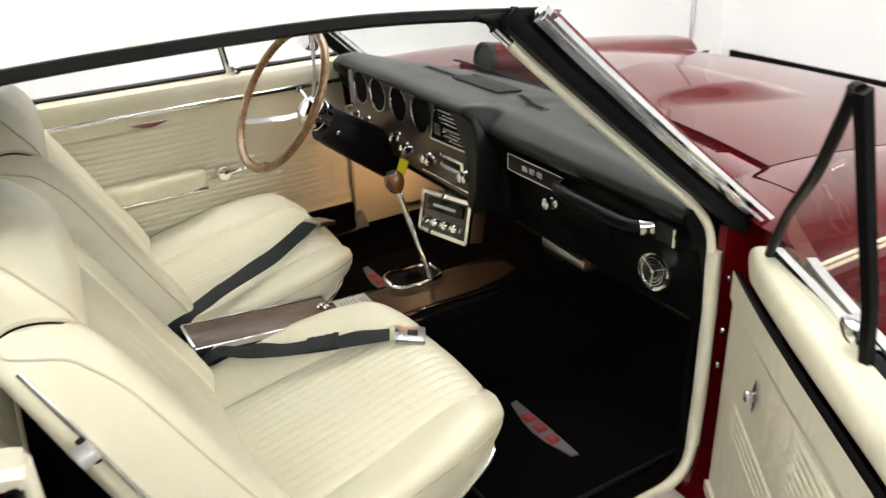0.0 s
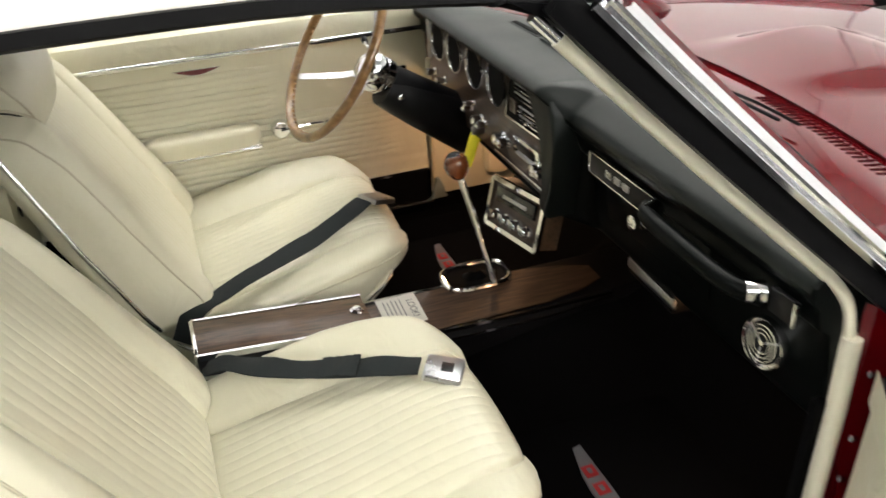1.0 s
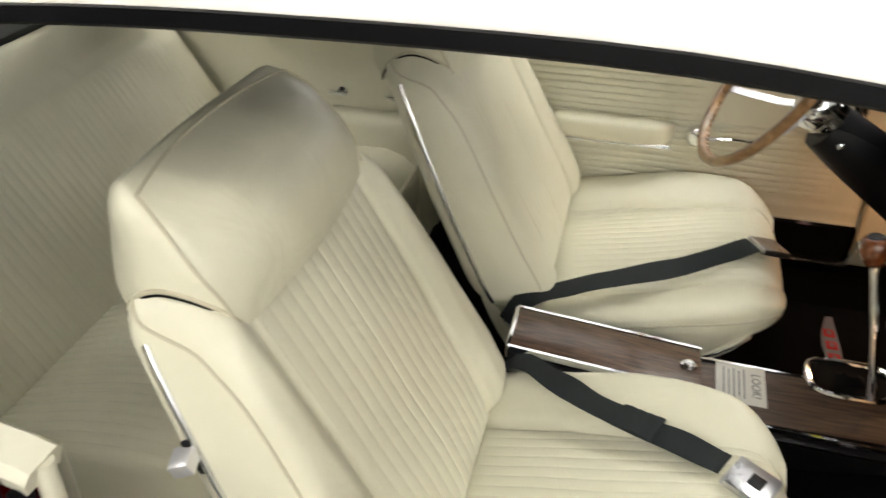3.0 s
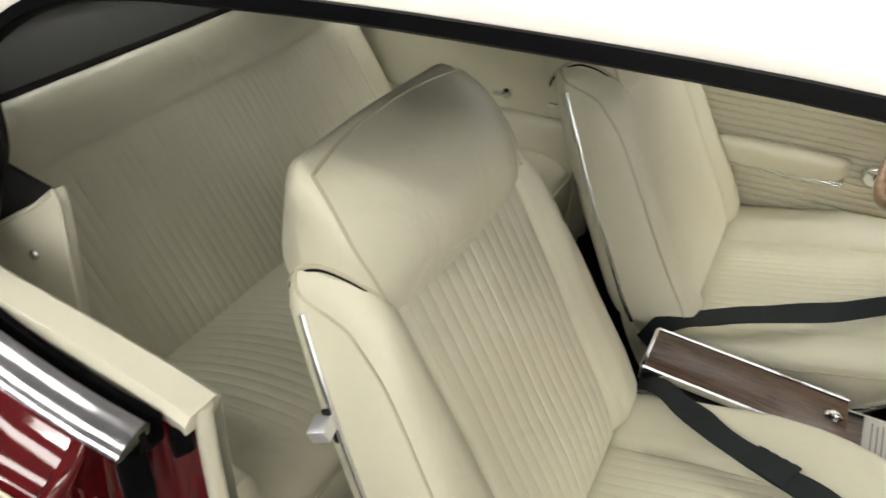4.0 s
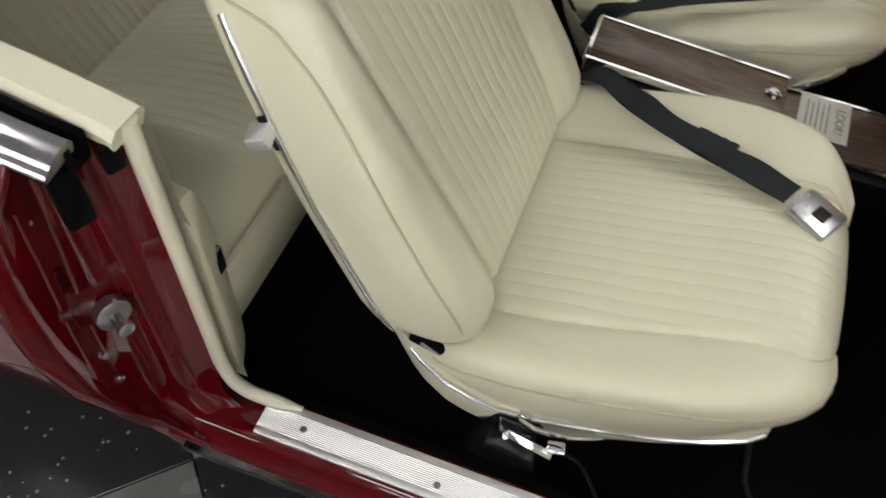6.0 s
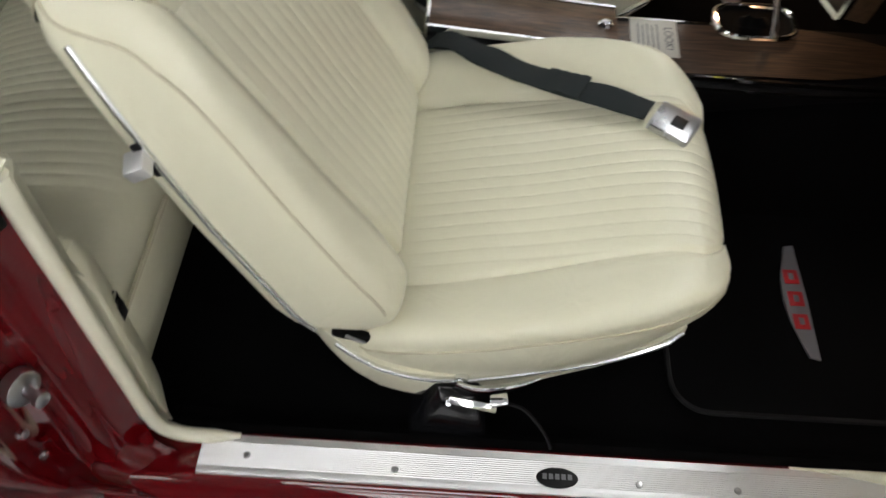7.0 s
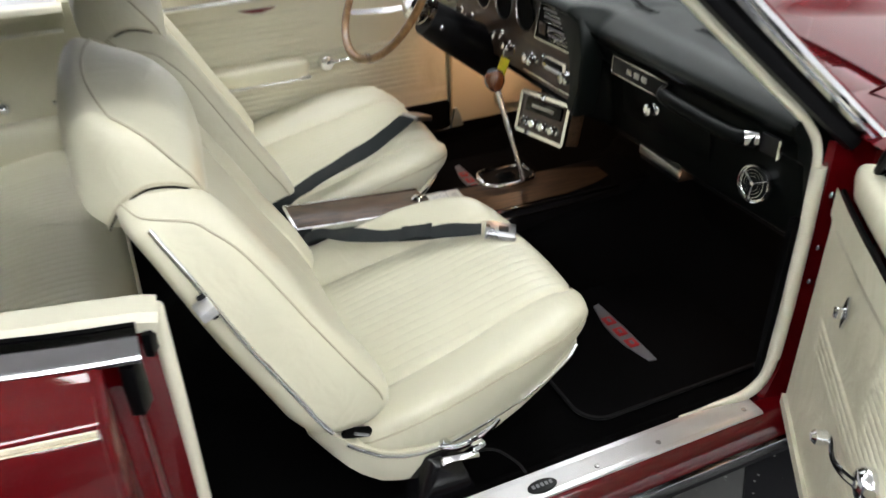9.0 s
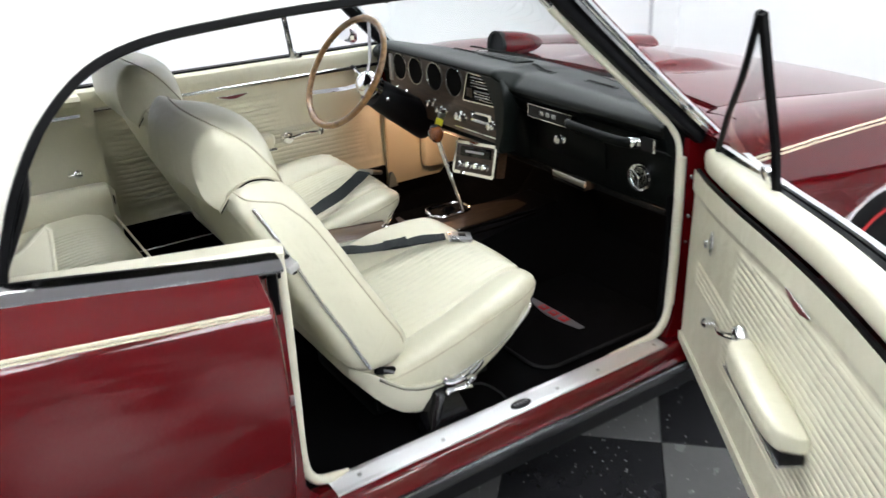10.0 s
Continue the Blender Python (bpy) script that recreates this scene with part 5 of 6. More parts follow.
for sgn in (-1, 1):
    part("lid_rail", sweep([(0.325, CY - 0.005 + sgn * 0.06, 0.603), (0.668, CY - 0.005 + sgn * 0.06, 0.571)], [(-0.003, -0.007), (0.003, -0.007), (0.003, 0.006), (-0.003, 0.006)]), M_chrome, lid)
    part("side_rail", sweep([(0.325, CY + sgn * 0.077, 0.565), (0.67, CY + sgn * 0.077, 0.535), (1.05, CY + sgn * 0.077, 0.522), (1.2, CY + sgn * 0.077, 0.52)], [(-0.003, -0.004), (0.003, -0.004), (0.003, 0.004), (-0.003, 0.004)]), M_chrome, console, "thin chrome side rail")
    part("side_rail", sweep([(0.325, CY + sgn * 0.077, 0.545), (0.67, CY + sgn * 0.077, 0.51), (1.05, CY + sgn * 0.077, 0.50), (1.2, CY + sgn * 0.077, 0.51)], [(-0.003, -0.003), (0.003, -0.003), (0.003, 0.003), (-0.003, 0.003)]), M_chrome, console, "thin chrome side rail")
plate_z = 0.531
part("top_plate", sheet([[Vector((x, CY + y * k, z)) for y in (-0.07, -0.066, 0.066, 0.07)] for x, z, k in ((0.672, plate_z + 0.002, 1), (0.7, plate_z + 0.003, 1), (1.05, plate_z + 0.001, 1), (1.14, plate_z - 0.001, 0.75), (1.2, plate_z - 0.002, 0.4))]), M_walnut, console, "walnut-veneer shift plate")
SH = Vector((0.942, CY + 0.082, plate_z))
ring = [(0.075 * math.copysign(abs(math.cos(a)) ** 0.6, math.cos(a)), 0.05 * math.copysign(abs(math.sin(a)) ** 0.6, math.sin(a))) for a in np.linspace(0, 2 * math.pi, 40, endpoint=False)]
part("shift_bezel", tube([SH + Vector((a, b, 0.006)) for a, b in ring], 0.006, 8, closed=True), M_chrome, console, "chrome shift-boot bezel")
rows = [[SH + Vector((a * k, b * k, h)) for a, b in ring] for k, h in ((0.97, 0.006), (0.8, 0.0035), (0.5, 0.0035), (0.3, 0.008), (0.15, 0.02))]
part("shift_boot", sheet(rows, close_cols=True, caps=True), M_slot_black, console, "black rubber shift boot")
shifter = thing("gear_shifter", (0.95, CY + 0.03, 0.54), "chrome floor shifter with round wooden knob", "gear shifter")
part("stick", tube(spline([(0.965, CY + 0.028, 0.545), (0.955, CY + 0.04, 0.60), (0.935, CY + 0.07, 0.70), (0.915, CY + 0.085, 0.785)], 14), 0.0075, 10, up=(1, 0, 0)), M_chrome, shifter)
knob_m = facing((0.913, CY + 0.087, 0.79), (-0.2, 0.1, 1))
part("knob", lathe([(0.008, -0.008), (0.016, -0.002), (0.024, 0.012), (0.0265, 0.024), (0.024, 0.038), (0.018, 0.046), (0.014, 0.048)], knob_m, 22), M_knob, shifter, "polished reddish wooden knob")
part("knob_cap", lathe([(0.0145, 0.047), (0.013, 0.05), (0.004, 0.0505)], knob_m, 18), M_dark, shifter)

sticker = thing("console_sticker", (0.745, 0.06, plate_z), "white paper notice sticker on the walnut plate", "sticker")
part("paper", block((0.088, 0.108, 0.0012), (0.746, 0.058, plate_z + 0.0042), 0.0003, turn=(0, 0, -2)), M_paper, sticker)
word = bpy.data.curves.new("word", "FONT")
word.body, word.size, word.align_x, word.align_y = "LOOK!", 0.022, "CENTER", "CENTER"
word.extrude = 0.0002
ob = new("word", word)
ob.parent = sticker
ob.matrix_parent_inverse = PLACE[sticker].inverted()
ob.matrix_basis = pose(0.772, 0.056, plate_z + 0.0051, 0, 0, -92)
word.materials.append(M_ink)
for k in range(5):
    part("text_line", block((0.0022, 0.082 - 0.01 * (k % 2), 0.0004), (0.752 - 0.009 * k, 0.058, plate_z + 0.0051), 0, turn=(0, 0, -2)), M_ink, sticker)

# ---- dashboard ----
dash = thing("dashboard", (1.15, 0, 0.8), "black padded dashboard with wood-veneer gauge panel", "dashboard")


def dash_profile(y):
    """Section of the padded dash from the windshield to the underside; the gauge hood stands proud."""
    pod = smooth(-0.13, -0.075, y) * smooth(0.68, 0.62, y)
    c = 1 - (y / 0.74) ** 2
    far = 1.13 + 0.17 * c
    flat = [(far, 0.985 + 0.02 * c), (lerp(far, 1.1, 0.5), 1.0 + 0.018 * c), (1.10, 1.012 + 0.008 * c), (1.06, 1.005), (1.035, 0.985), (1.038, 0.962), (1.05, 0.95), (1.055, 0.92), (1.075, 0.905), (1.088, 0.85), (1.10, 0.77), (1.12, 0.735), (1.25, 0.715)]
    hood_ = [(far, 0.985 + 0.02 * c), (lerp(far, 1.05, 0.5), 1.012 + 0.018 * c), (1.045, 1.037), (1.005, 1.037), (0.988, 1.027), (0.989, 1.015), (1.012, 1.008), (1.045, 1.0), (1.048, 0.93), (1.046, 0.87), (1.042, 0.79), (1.05, 0.765), (1.25, 0.715)]
    return [Vector((lerp(a[0], b[0], pod), y, lerp(a[1], b[1], pod))) for a, b in zip(flat, hood_)]


ys = sorted(set(np.round(np.linspace(-0.712, 0.745, 44), 3)) | set(np.round(np.linspace(-0.14, -0.06, 12), 3)))
part("pad", sheet([spline(dash_profile(y), 50)[:19] for y in ys]), M_pad, dash, "black padded vinyl dash top")
part("face", sheet([spline(dash_profile(y), 50)[18:] for y in ys]), M_black, dash, "black dash face")
part("end_cap", prism([(p.x, p.z) for p in dash_profile(-0.712)], 0.012, facing((0, -0.706, 0), (0, -1, 0)), 0), M_black, dash)

panel = part("gauge_panel", block((0.012, 0.69, 0.215), (1.03, 0.258, 0.9), 0.004), M_dashwood, dash, "dark wood-veneer gauge panel")
FX = 1.0225
for y in (0.518, 0.411, 0.29, 0.172):
    m = facing((FX, y, 0.957), (-1, 0, 0.0))
    g = part("gauge", lathe([(0.0445, -0.004), (0.045, 0.004), (0.046, 0.006), (0.048, 0.006), (0.049, 0.0), (0.049, -0.006)], m, 36), M_chrome, panel, "round chrome-rimmed black gauge")
    part("dial", lathe([(0.0455, 0.0005), (0.045, 0.0012), (0.02, 0.0012)], m, 32), M_slot_black, panel, "black dial")
part("cluster_end", block((0.01, 0.02, 0.1), (FX - 0.002, 0.585, 0.945), 0.008), M_steel, panel)
# centre stack: heater panel with slots, row of knobs, radio
heater = [(-0.118, 0.908), (0.078, 0.916), (0.062, 0.945), (0.032, 0.98), (0.012, 1.0), (-0.09, 1.002)]
stack = part("heater_panel", prism(heater, 0.006, facing((FX + 0.003, 0, 0), (-1, 0, 0)), 0.001), M_slot_black, panel, "heater control panel with chrome slots")
for (ya, za), (yb, zb) in ((heater[0], heater[1]), (heater[0], heater[5]), (heater[5], heater[4])):
    part("frame_bar", sweep([(FX - 0.005, -ya, za), (FX - 0.005, -yb, zb)], [(-0.002, -0.0014), (0.002, -0.0014), (0.002, 0.0014), (-0.002, 0.0014)], up=(1, 0, 0)), M_chrome, stack)
for k, z in enumerate((0.99, 0.981, 0.972, 0.963)):
    part("slot", block((0.004, 0.082 + 0.008 * k, 0.0022), (FX - 0.0045, 0.038 - 0.006 * k, z), 0.0008, turn=(-0.8, 0, 0)), M_chrome if k in (1, 3) else M_steel, stack)
part("plate", block((0.004, 0.03, 0.028), (FX - 0.004, 0.085, 0.938), 0.002), M_dashwood, stack)
for k, z in enumerate((0.949, 0.941, 0.932, 0.924)):
    part("lever_slot", block((0.004, 0.105 + 0.006 * k, 0.0026), (FX - 0.0045, 0.003 - 0.004 * k, z), 0.0008, turn=(-1.5, 0, 0)), M_chrome if k % 2 else M_steel, stack)
for y, z in ((0.04, 0.945), (-0.02, 0.937), (0.01, 0.928)):
    part("lever_knob", block((0.012, 0.008, 0.006), (FX - 0.009, y, z), 0.002), M_chrome, stack)


def dash_knob(x, y, z, r=0.013, parent=panel):
    m = facing((x, y, z), (-1, 0, 0.05))
    part("knob", lathe([(r * 1.15, 0), (r * 1.1, 0.004), (r * 0.7, 0.007), (r * 0.75, 0.012), (r, 0.016), (r * 0.95, 0.026), (r * 0.5, 0.029)], m, 18), M_chrome, parent, "small chrome dash knob")


for y, z, r in ((0.252, 0.849, 0.011), (0.228, 0.846, 0.0085), (0.312, 0.86, 0.011), (0.296, 0.872, 0.006), (0.48, 0.868, 0.0095), (0.55, 0.87, 0.0095), (0.134, 0.851, 0.0135), (0.112, 0.848, 0.0105), (-0.044, 0.853, 0.0135), (-0.064, 0.853, 0.010)):
    dash_knob(FX, y, z, r)
radio = part("radio", block((0.008, 0.112, 0.036), (FX - 0.002, 0.022, 0.864), 0.003, turn=(-1.5, 0, 0)), M_chrome, panel, "chrome-faced radio")
part("dial_glass", block((0.004, 0.078, 0.016), (FX - 0.007, 0.02, 0.866), 0.001, turn=(-1.5, 0, 0)), M_lens, radio)
part("keys", block((0.006, 0.075, 0.0055), (FX - 0.008, 0.02, 0.851), 0.001, turn=(-1.5, 0, 0)), M_steel, radio)
part("lower_trim", block((0.006, 0.235, 0.005), (FX - 0.004, 0.052, 0.812), 0.001, turn=(-1.0, 0, 0)), M_chrome, panel)

# passenger side: bright-edged badge strip, grab bar, glove-box knob, vent
strip = part("badge_strip", block((0.008, 0.19, 0.036), (1.036, -0.295, 0.934), 0.002), M_dark, dash, "dark badge strip edged in chrome")
for z in (0.9525, 0.9155):
    part("edge", block((0.006, 0.192, 0.003), (1.033, -0.295, z), 0.0006), M_chrome, strip)
part("edge", block((0.006, 0.003, 0.036), (1.033, -0.2, 0.934), 0.0006), M_chrome, strip)
for k in range(3):
    part("mark", block((0.003, 0.018, 0.013), (1.031, -0.262 - 0.026 * k, 0.934), 0.002), M_steel, strip)
bar = part("grab_bar", tube(spline([(1.03, -0.385, 0.935), (1.012, -0.41, 0.934), (1.008, -0.5, 0.932), (1.010, -0.6, 0.931), (1.03, -0.645, 0.932)], 20), 0.014, 10, up=(1, 0, 0)), M_black, dash, "black padded grab bar")
for y in (-0.392, -0.64):
    part("ferrule", tube([(1.036, y, 0.935), (1.014, y + (-0.012 if y > -0.5 else 0.012), 0.934)], 0.0155, 12, up=(0, 0, 1)), M_chrome, bar)
part("strip_end", block((0.008, 0.045, 0.036), (1.036, -0.675, 0.934), 0.002), M_dark, dash, "dark strip end plate")
part("edge", block((0.006, 0.004, 0.036), (1.033, -0.697, 0.934), 0.0006), M_chrome, dash)
dash_knob(1.083, -0.3, 0.856, 0.014, dash)
part("glove_door", block((0.006, 0.30, 0.105), (1.083, -0.33, 0.855), 0.008, turn=(0, -8, 0)), M_black, dash, "black glove-box door")
vm = facing((1.078, -0.615, 0.822), (-1, 0, 0.12)) @ Matrix.Scale(0.88, 4)
vent = part("air_vent", lathe([(0.0395, 0.0), (0.040, 0.006), (0.042, 0.007), (0.0435, 0.003), (0.0435, -0.01)], vm, 30), M_chrome, dash, "round chrome air vent")
part("vent_throat", lathe([(0.036, 0.001), (0.02, 0.0), (0.005, 0.0)], vm, 24), M_black, vent)
part("vent_core", lathe([(0.006, 0.002), (0.006, 0.008), (0.003, 0.0095)], vm, 18), M_chrome, vent)
for r in (0.0165, 0.0235, 0.0305):
    part("vent_ring", lathe([(r - 0.0007, 0.002), (r - 0.0007, 0.007), (r + 0.0007, 0.007), (r + 0.0007, 0.002)], vm, 28, True), M_chrome, vent)
for a in (30, 150, 270):
    sp = block((0.03, 0.0015, 0.003), (0.022, 0, 0.0055), 0.0006)
    bmesh.ops.transform(sp, matrix=vm @ pose(0, 0, 0, 0, 0, a), verts=sp.verts)
    part("vent_fin", sp, M_steel, vent)
lip = thing("ashtray_lip", (1.11, -0.3, 0.72), "chrome-lipped vent slot under the dash", "vent slot")
part("slot", block((0.05, 0.15, 0.05), (1.13, -0.305, 0.73), 0.006, turn=(0, 0, -3)), M_dark, lip)
part("lip", block((0.012, 0.155, 0.022), (1.108, -0.305, 0.728), 0.005, turn=(0, 0, -3)), M_steel, lip, "chrome lip")
part("under_panel", block((0.3, 1.44, 0.02), (1.3, 0.015, 0.71), 0.004), M_dark, dash)


def pad_z(x, y):
    pts = sorted((p.x, p.z) for p in spline(dash_profile(y), 50)[:10])
    return table([p[0] for p in pts], [p[1] for p in pts], x)


def pad_strip(x, y0, y1, width, lift):
    """A thin strip that follows the top of the pad."""
    return sweep([(x, y, pad_z(x, y) + lift) for y in np.linspace(y0, y1, 8)], [(-width / 2, -0.003), (width / 2, -0.003), (width / 2, 0.001), (-width / 2, 0.001)])


for x, y0, y1 in ((1.135, 0.34, 0.2), (1.155, -0.065, -0.17), (1.17, -0.30, -0.42)):
    slot = part("defroster", pad_strip(x, y0, y1, 0.022, 0.001), M_pad, dash, "defroster outlet")
    # Black strip on the pad that stands for the shade inside the outlet.
    part("slot", pad_strip(x, y0 - 0.008, y1 + 0.008, 0.011, 0.0025), M_slot_black, slot)
grille = part("speaker_grille", pad_strip(1.152, 0.175, -0.035, 0.074, 0.0005), M_slot_black, dash, "black slatted speaker grille")
for k in range(7):
    part("slat", pad_strip(1.122 + 0.01 * k, 0.175, -0.035, 0.0042, 0.0042), M_pad, grille)
# padded flank that sweeps down round the heater panel
flank = [(0.035, 1.03), (0.004, 1.008), (-0.026, 0.985), (-0.06, 0.95), (-0.08, 0.915), (-0.085, 0.87), (-0.08, 0.835), (-0.07, 0.80), (-0.068, 0.785), (-0.098, 0.775), (-0.113, 0.85), (-0.118, 0.93), (-0.114, 0.985), (-0.1, 1.012), (-0.07, 1.026), (-0.01, 1.032)]
part("flank", prism([(-y, z) for y, z in flank], 0.06, facing((1.062, 0, 0), (-1, 0, 0)), 0.009), M_pad, dash, "curved black padded flank")

# added stereo panel under the dash
stereo = thing("cassette_stereo", (1.02, 0.03, 0.73), "under-dash stereo in a wood panel with chrome frame", "stereo")
sm = facing((1.0, 0.03, 0.727), (-1, -0.12, 0.28)) @ pose(0, 0, 0, 0, 0, 5)
sp = block((0.185, 0.10, 0.05), (0, 0, -0.026), 0.003)
bmesh.ops.transform(sp, matrix=sm, verts=sp.verts)
part("case", sp, M_dashwood, stereo, "dark wood-veneer face")
fr = [(-0.093, -0.05), (0.093, -0.05), (0.093, 0.05), (-0.093, 0.05)]
for k in range(4):
    a, b2 = fr[k], fr[(k + 1) % 4]
    part("frame_bar", sweep([sm @ Vector((*a, 0.002)), sm @ Vector((*b2, 0.002))], [(-0.005, -0.005), (0.005, -0.005), (0.005, 0.005), (-0.005, 0.005)], up=sm.to_3x3() @ Vector((0, 0, 1))), M_chrome, stereo, "chrome frame")
unit = block((0.14, 0.032, 0.008), (0.0, 0.022, 0.003), 0.002)
bmesh.ops.transform(unit, matrix=sm, verts=unit.verts)
unit = part("tuner", unit, M_gloss, stereo, "black tuner face")
win = block((0.085, 0.007, 0.003), (0.0, 0.022, 0.0085), 0.001)
bmesh.ops.transform(win, matrix=sm, verts=win.verts)
part("window", win, M_steel, unit)
for k in range(4):
    part("knob", lathe([(0.013, 0), (0.012, 0.006), (0.009, 0.008), (0.011, 0.018), (0.008, 0.021)], sm @ Matrix.Translation((-0.058 + 0.038 * k, -0.022, 0)), 18), M_chrome, stereo, "chrome control knob")

# ---- steering wheel and column ----
wheel = thing("steering_wheel", (0.736, 0.40, 0.99), "three-spoke steering wheel with thin wooden rim", "steering wheel")
WM = facing((0.734, 0.40, 0.998), (-0.84, -0.045, 0.54))
rim = []
for k in range(96):
    a = 2 * math.pi * k / 96
    rim.append(WM @ Vector((0.193 * math.cos(a), 0.193 * math.sin(a), 0)))
part("rim", tube(rim, 0.0105, 12, closed=True, up=WM.to_3x3() @ Vector((0, 0, 1))), M_rim, wheel, "polished wooden rim with finger grips")
bm = bmesh.new()
for k in range(72):
    a = 2 * math.pi * k / 72
    join(bm, lathe([(0.002, -0.004), (0.0055, 0), (0.002, 0.004)], WM @ Matrix.Translation((0.1835 * math.cos(a), 0.1835 * math.sin(a), -0.003)), 8))
tagged(part("rim_grip", bm, M_rim, wheel), kind="stuff")
for a in (-33, 213, 90):
    ca, sa = math.cos(radians(a)), math.sin(radians(a))
    sect = [(-0.0075, -0.0015), (0.0075, -0.0015), (0.0075, 0.0015), (-0.0075, 0.0015)]
    part("spoke", sweep([WM @ Vector((r * ca, r * sa, h)) for r, h in ((0.03, -0.085), (0.08, -0.07), (0.15, -0.03), (0.192, -0.004))], sect, up=WM.to_3x3() @ Vector((0, 0, 1))), M_steel, wheel, "brushed metal spoke")
part("hub", lathe([(0.042, -0.12), (0.046, -0.1), (0.044, -0.085), (0.034, -0.075), (0.028, -0.07), (0.012, -0.068)], WM, 28), M_chrome, wheel, "chrome horn hub")
column = thing("steering_column", (0.9, 0.41, 0.88), "black steering column with levers", "steering column")
part("tube", lathe([(0.03, -0.115), (0.036, -0.12), (0.037, -0.16), (0.039, -0.22), (0.042, -0.32), (0.042, -0.45)], WM, 24), M_dark, column)
part("collar", lathe([(0.04, -0.118), (0.044, -0.122), (0.042, -0.14), (0.037, -0.145)], WM, 24), M_chrome, column)
part("shroud", sweep([WM @ Vector((0, -0.022, h)) for h in (-0.14, -0.18, -0.24, -0.32, -0.40)], circle(0.056, 18), taper=lambda f: 0.75 + 0.45 * f), M_dark, column)
part("signal_lever", tube([WM @ Vector(p) for p in ((-0.035, 0.01, -0.13), (-0.1, 0.03, -0.12), (-0.135, 0.04, -0.115))], 0.005, 8), M_chrome, column)
part("signal_knob", lathe([(0.004, 0), (0.008, 0.006), (0.008, 0.02), (0.003, 0.024)], facing(WM @ Vector((-0.135, 0.04, -0.115)), WM.to_3x3() @ Vector((-1, 0.25, 0))), 12), M_dark, column)
part("lock_bolt", lathe([(0.007, 0), (0.007, 0.006), (0.004, 0.008)], facing(WM @ Vector((0.046, -0.02, -0.17)), WM.to_3x3() @ Vector((1, 0, 0))), 12), M_chrome, column)

tag = thing("key_tag", (0.985, 0.235, 0.79), "bright yellow paper key tag hanging from the ignition", "key tag")
part("tag", block((0.004, 0.03, 0.075), (0.985, 0.232, 0.79), 0.001, turn=(16, 8, 20)), M_yellow, tag)
part("key", block((0.03, 0.004, 0.02), (1.0, 0.225, 0.838), 0.002), M_steel, tag)
under = thing("under_dash_lamp", (1.18, 0.5, 0.69), "small courtesy lamp under the dashboard", "courtesy lamp")
part("socket", lathe([(0.012, 0), (0.012, 0.02), (0.008, 0.024)], facing((1.18, 0.52, 0.70), (0, 0, -1)), 14), M_dark, under)
bulb = bpy.data.lights.new("courtesy_bulb", "POINT")
bulb.energy, bulb.color, bulb.shadow_soft_size = 1.6, (1.0, 0.55, 0.28), 0.02
new("courtesy_bulb", bulb).location = (1.15, 0.5, 0.655)
under2 = thing("under_dash_lamp", (1.18, -0.5, 0.69), "small courtesy lamp under the dashboard", "courtesy lamp")
part("socket", lathe([(0.012, 0), (0.012, 0.02), (0.008, 0.024)], facing((1.2, -0.56, 0.70), (0, 0, -1)), 14), M_dark, under2)
bulb2 = bpy.data.lights.new("courtesy_bulb", "POINT")
bulb2.energy, bulb2.color, bulb2.shadow_soft_size = 0.5, (1.0, 0.55, 0.28), 0.02
new("courtesy_bulb", bulb2).location = (1.19, -0.56, 0.66)

# rear-view mirror under the header
mirror = thing("rear_view_mirror", (0.83, 0, 1.32), "chrome-backed rear-view mirror on a stalk", "mirror")
part("stalk", tube([(0.81, 0, 1.372), (0.80, 0, 1.33)], 0.006, 8, up=(0, 1, 0)), M_chrome, mirror)
part("glass", block((0.015, 0.22, 0.05), (0.79, 0, 1.31), 0.007), M_chrome, mirror)
side_mirror = thing("side_mirror", (1.05, 0.93, 1.0), "rectangular chrome door mirror", "side mirror")
part("foot", tube([(1.04, 0.90, 0.94), (1.05, 0.95, 1.0)], 0.012, 8), M_chrome, side_mirror)
part("housing", block((0.04, 0.12, 0.07), (1.05, 0.98, 1.02), 0.015), M_chrome, side_mirror)

# ---- the open passenger door ----
TH = radians(54)
ALONG, INN = Vector((-math.cos(TH), -math.sin(TH), 0)), Vector((-math.sin(TH), math.cos(TH), 0))
HINGE = Vector((1.098, -0.794, 0))


def dp(a, n, z):
    return HINGE + ALONG * a + INN * n + Vector((0, 0, z))


def door_top(a):
    return 0.89 + 0.066 * smooth(0, 0.9, a)


def outer_door():
    rows = []
    for a in np.linspace(-0.03, 1.15, 24):
        rows.append([dp(a, n, z) for n, z in [(0.0, 0.385), (-0.03, 0.375), (-0.10, 0.38), (-0.125, 0.5), (-0.138, 0.64), (-0.128, 0.78), (-0.115, door_top(a) - 0.08), (-0.10, door_top(a) - 0.02), (-0.075, door_top(a) + 0.004), (-0.05, door_top(a) + 0.006)]])
    return sheet([spline(r, 30) for r in rows])


door = part("car_door", outer_door(), M_paint, car, "open passenger door with pleated cream trim")


def door_panel(u, v):
    a, z = lerp(-0.03, 1.12, u), 0
    low, high = 0.40, door_top(a) - 0.012
    z = lerp(low, high, v)
    rel = high - z
    bump = 0.0
    if a > 0.02:
        full = 0.0042 * ridge((z - 0.497) / 0.0165)
        start = 0.34 if z > 0.662 else 0.05 if z > 0.596 else 0.30
        bump = full * smooth(start, start + 0.03, a) * smooth(0.075, 0.085, rel) * smooth(0.497, 0.503, z)
    return dp(a, 0.0 + bump + 0.006 * smooth(0.07, 0.05, rel), z)


part("trim_panel", pleated(door_panel, 70, 300), M_cream, door, "pleated cream vinyl panel")
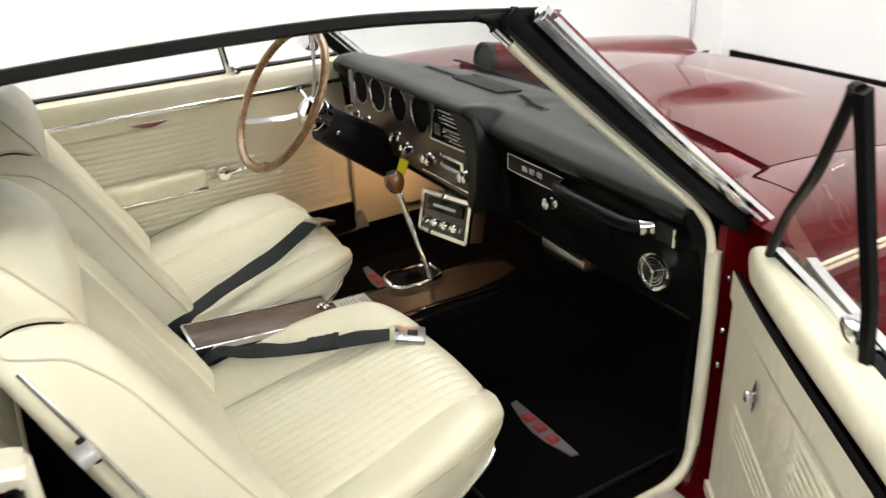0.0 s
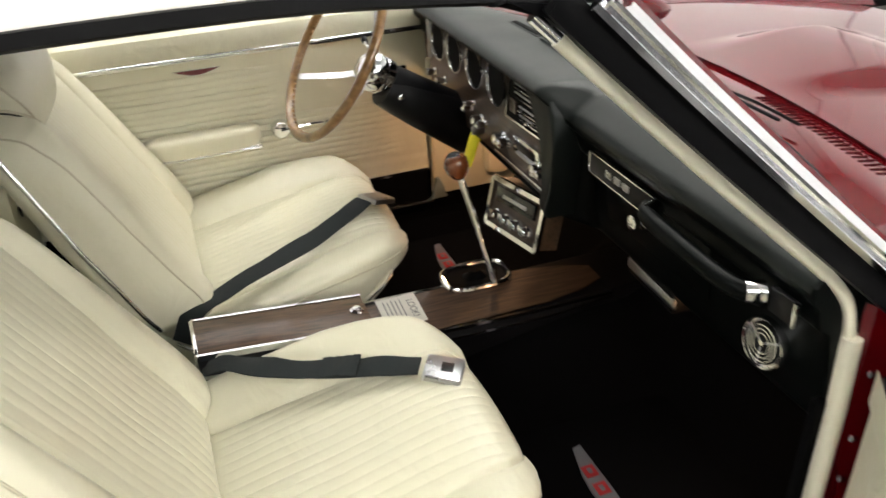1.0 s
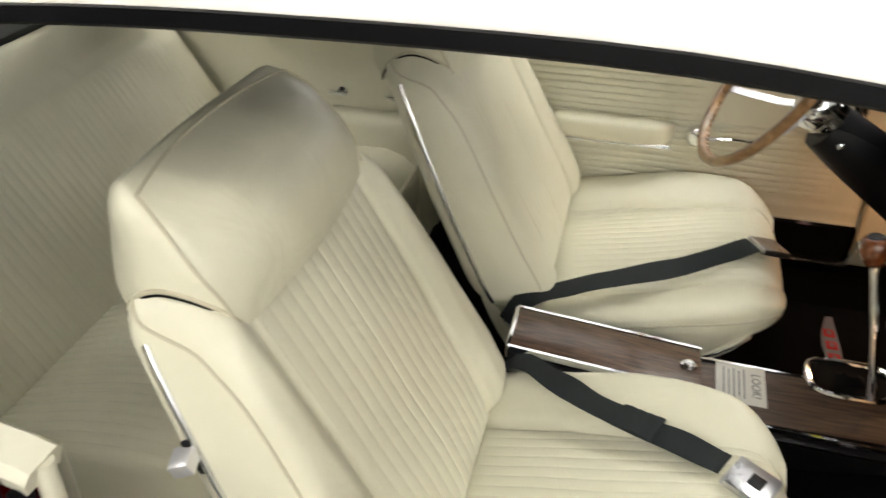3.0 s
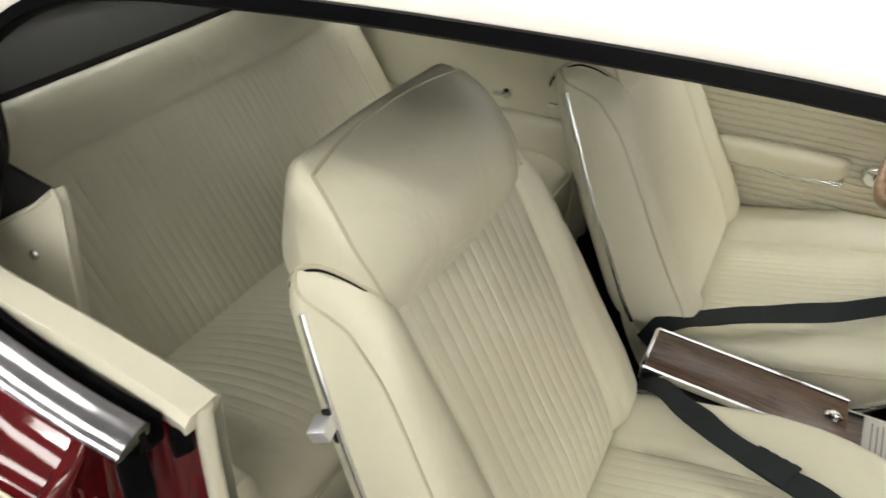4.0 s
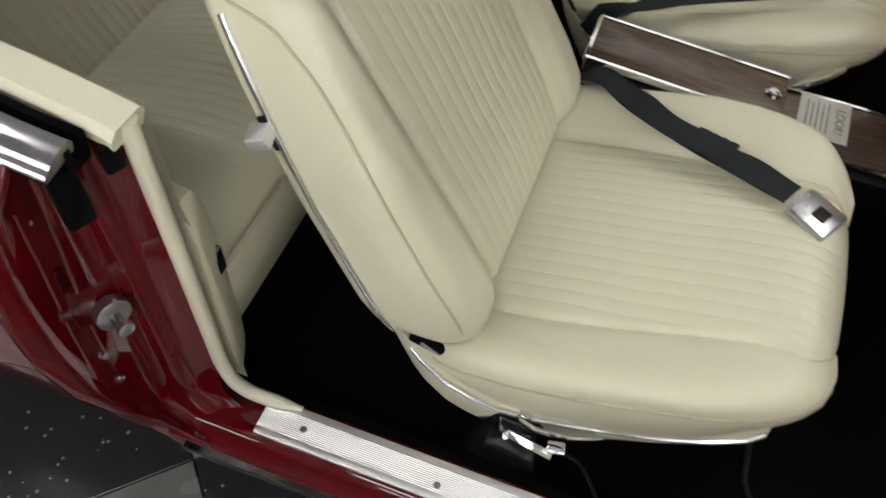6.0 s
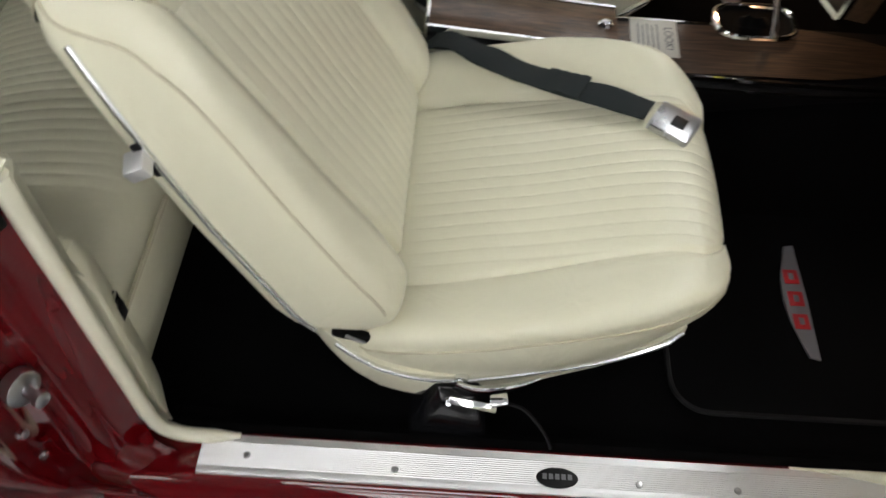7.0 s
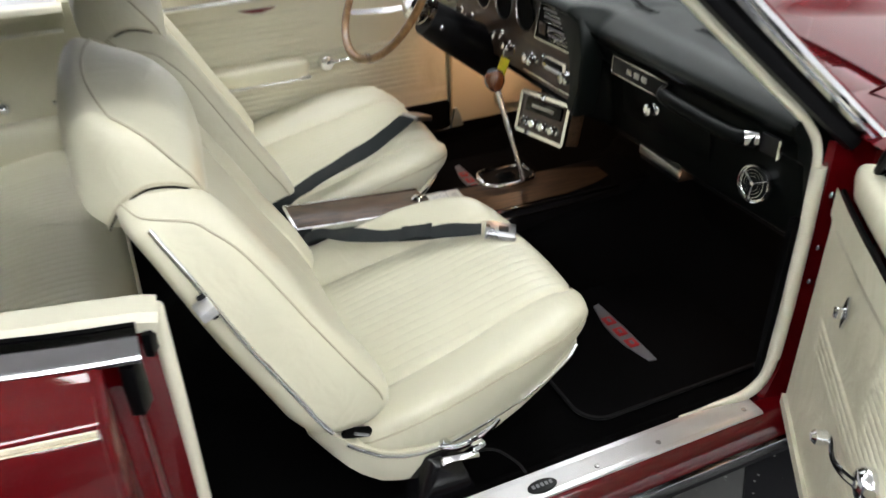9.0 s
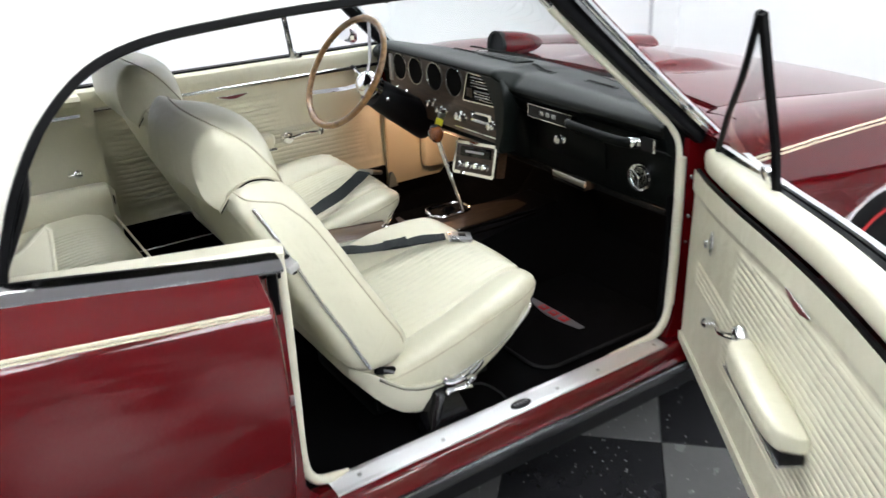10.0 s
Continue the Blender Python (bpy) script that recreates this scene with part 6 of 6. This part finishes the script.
pad = [dp(a, -0.027, door_top(a) + 0.028) for a in np.linspace(0.0, 1.13, 24)]
part("top_pad", sweep(pad, [(0.03 * math.copysign(abs(math.cos(t)) ** 0.7, math.cos(t)), 0.032 * math.copysign(abs(math.sin(t)) ** 0.7, math.sin(t))) for t in np.linspace(0, 2 * math.pi, 18, endpoint=False)], taper=lambda f: 0.6 + 0.4 * min(1, math.sqrt(f / 0.04 + 0.02)) if f < 0.04 else 1), M_cream, door, "rounded cream padded sill")
# Solid black strip that carries the shade of the joint below the pad.
part("pad_gap", sweep([dp(a, 0.003, door_top(a) - 0.007) for a in np.linspace(-0.005, 1.13, 24)], [(-0.003, -0.003), (0.003, -0.003), (0.003, 0.004), (-0.003, 0.004)]), M_rubber, door)


part("front_edge", sheet([[dp(-0.03, n, z) for n in (0.0, -0.04, -0.09, -0.12)] for z in np.linspace(0.39, 0.88, 6)]), M_paint, door)
part("bottom_edge", sweep([dp(a, 0.002, 0.395) for a in np.linspace(-0.03, 1.13, 10)], [(-0.006, -0.012), (0.006, -0.012), (0.006, 0.012), (-0.006, 0.012)]), M_cream_hard, door)
part("window_slot", sweep([dp(a, -0.068, door_top(a) + 0.03) for a in np.linspace(0.07, 1.13, 16)], [(-0.012, -0.02), (0.012, -0.02), (0.01, 0.014), (-0.01, 0.014)]), M_rubber, door)
part("belt_moulding", sweep([dp(a, -0.09, door_top(a) + 0.042) for a in np.linspace(0.05, 1.13, 16)], [(-0.01, -0.016), (0.01, -0.016), (0.008, 0.01), (-0.008, 0.01)]), M_chrome, door)
lm = facing(dp(0.176, 0.004, 0.76), INN)
part("lock_plate", prism([(-0.014, 0), (0, -0.032), (0.014, 0), (0, 0.032)], 0.006, lm, 0.002), M_chrome, door, "lozenge chrome door-release plate")
part("release", block((0.012, 0.02, 0.016), (0, 0, 0), 0.004), M_chrome, door).matrix_basis = lm @ Matrix.Translation((0, 0, 0.012))
window_crank(facing(dp(0.45, 0.004, 0.668), INN), door, 195)
armrest(facing(dp(0.655, 0.004, 0.672), INN), door, 0.33)
door_emblem(facing(dp(0.70, 0.008, 0.876), INN), door)

# vent window
vent_frame = [dp(0.06, -0.02, 0.955), dp(0.17, 0.0, 1.07), dp(0.33, 0.03, 1.195), dp(0.45, 0.055, 1.313), dp(0.468, 0.06, 1.332), dp(0.486, 0.06, 1.334)]
part("vent_frame", tube(spline(vent_frame, 24), 0.0075, 8, up=(0, 1, 0)), M_rubber, door, "black-edged vent window frame")
vent_post = [dp(0.488, 0.06, 1.336), dp(0.455, 0.02, 1.2), dp(0.42, -0.02, 1.07), dp(0.39, -0.05, 0.93)]
part("vent_post", sweep(vent_post, [(-0.006, -0.0075), (0.006, -0.0075), (0.006, 0.0075), (-0.006, 0.0075)], up=(1, 0, 0)), M_rubber, door, "black vent window post")
part("vent_post_trim", tube([p + ALONG * -0.0095 for p in vent_post], 0.0035, 6, up=(0, 1, 0)), M_chrome, door)
part("vent_base", sweep([dp(0.065, -0.03, 0.958), dp(0.385, -0.055, 0.975)], [(-0.009, -0.01), (0.009, -0.01), (0.007, 0.01), (-0.007, 0.01)]), M_chrome, door)
bm = sheet([[dp(0.06, -0.025, 0.965), dp(0.17, 0.0, 1.07), dp(0.33, 0.03, 1.20), dp(0.46, 0.057, 1.322)], [dp(0.385, -0.05, 0.965), dp(0.42, -0.02, 1.07), dp(0.455, 0.02, 1.20), dp(0.486, 0.058, 1.322)]])
vg = part("vent_glass", bm, M_glass, door, "clear vent glass")
vg.visible_shadow = False
part("vent_latch", block((0.045, 0.03, 0.03), dp(0.365, -0.035, 1.0), 0.01, turn=(0, 0, 54)), M_chrome, door, "chrome vent latch")
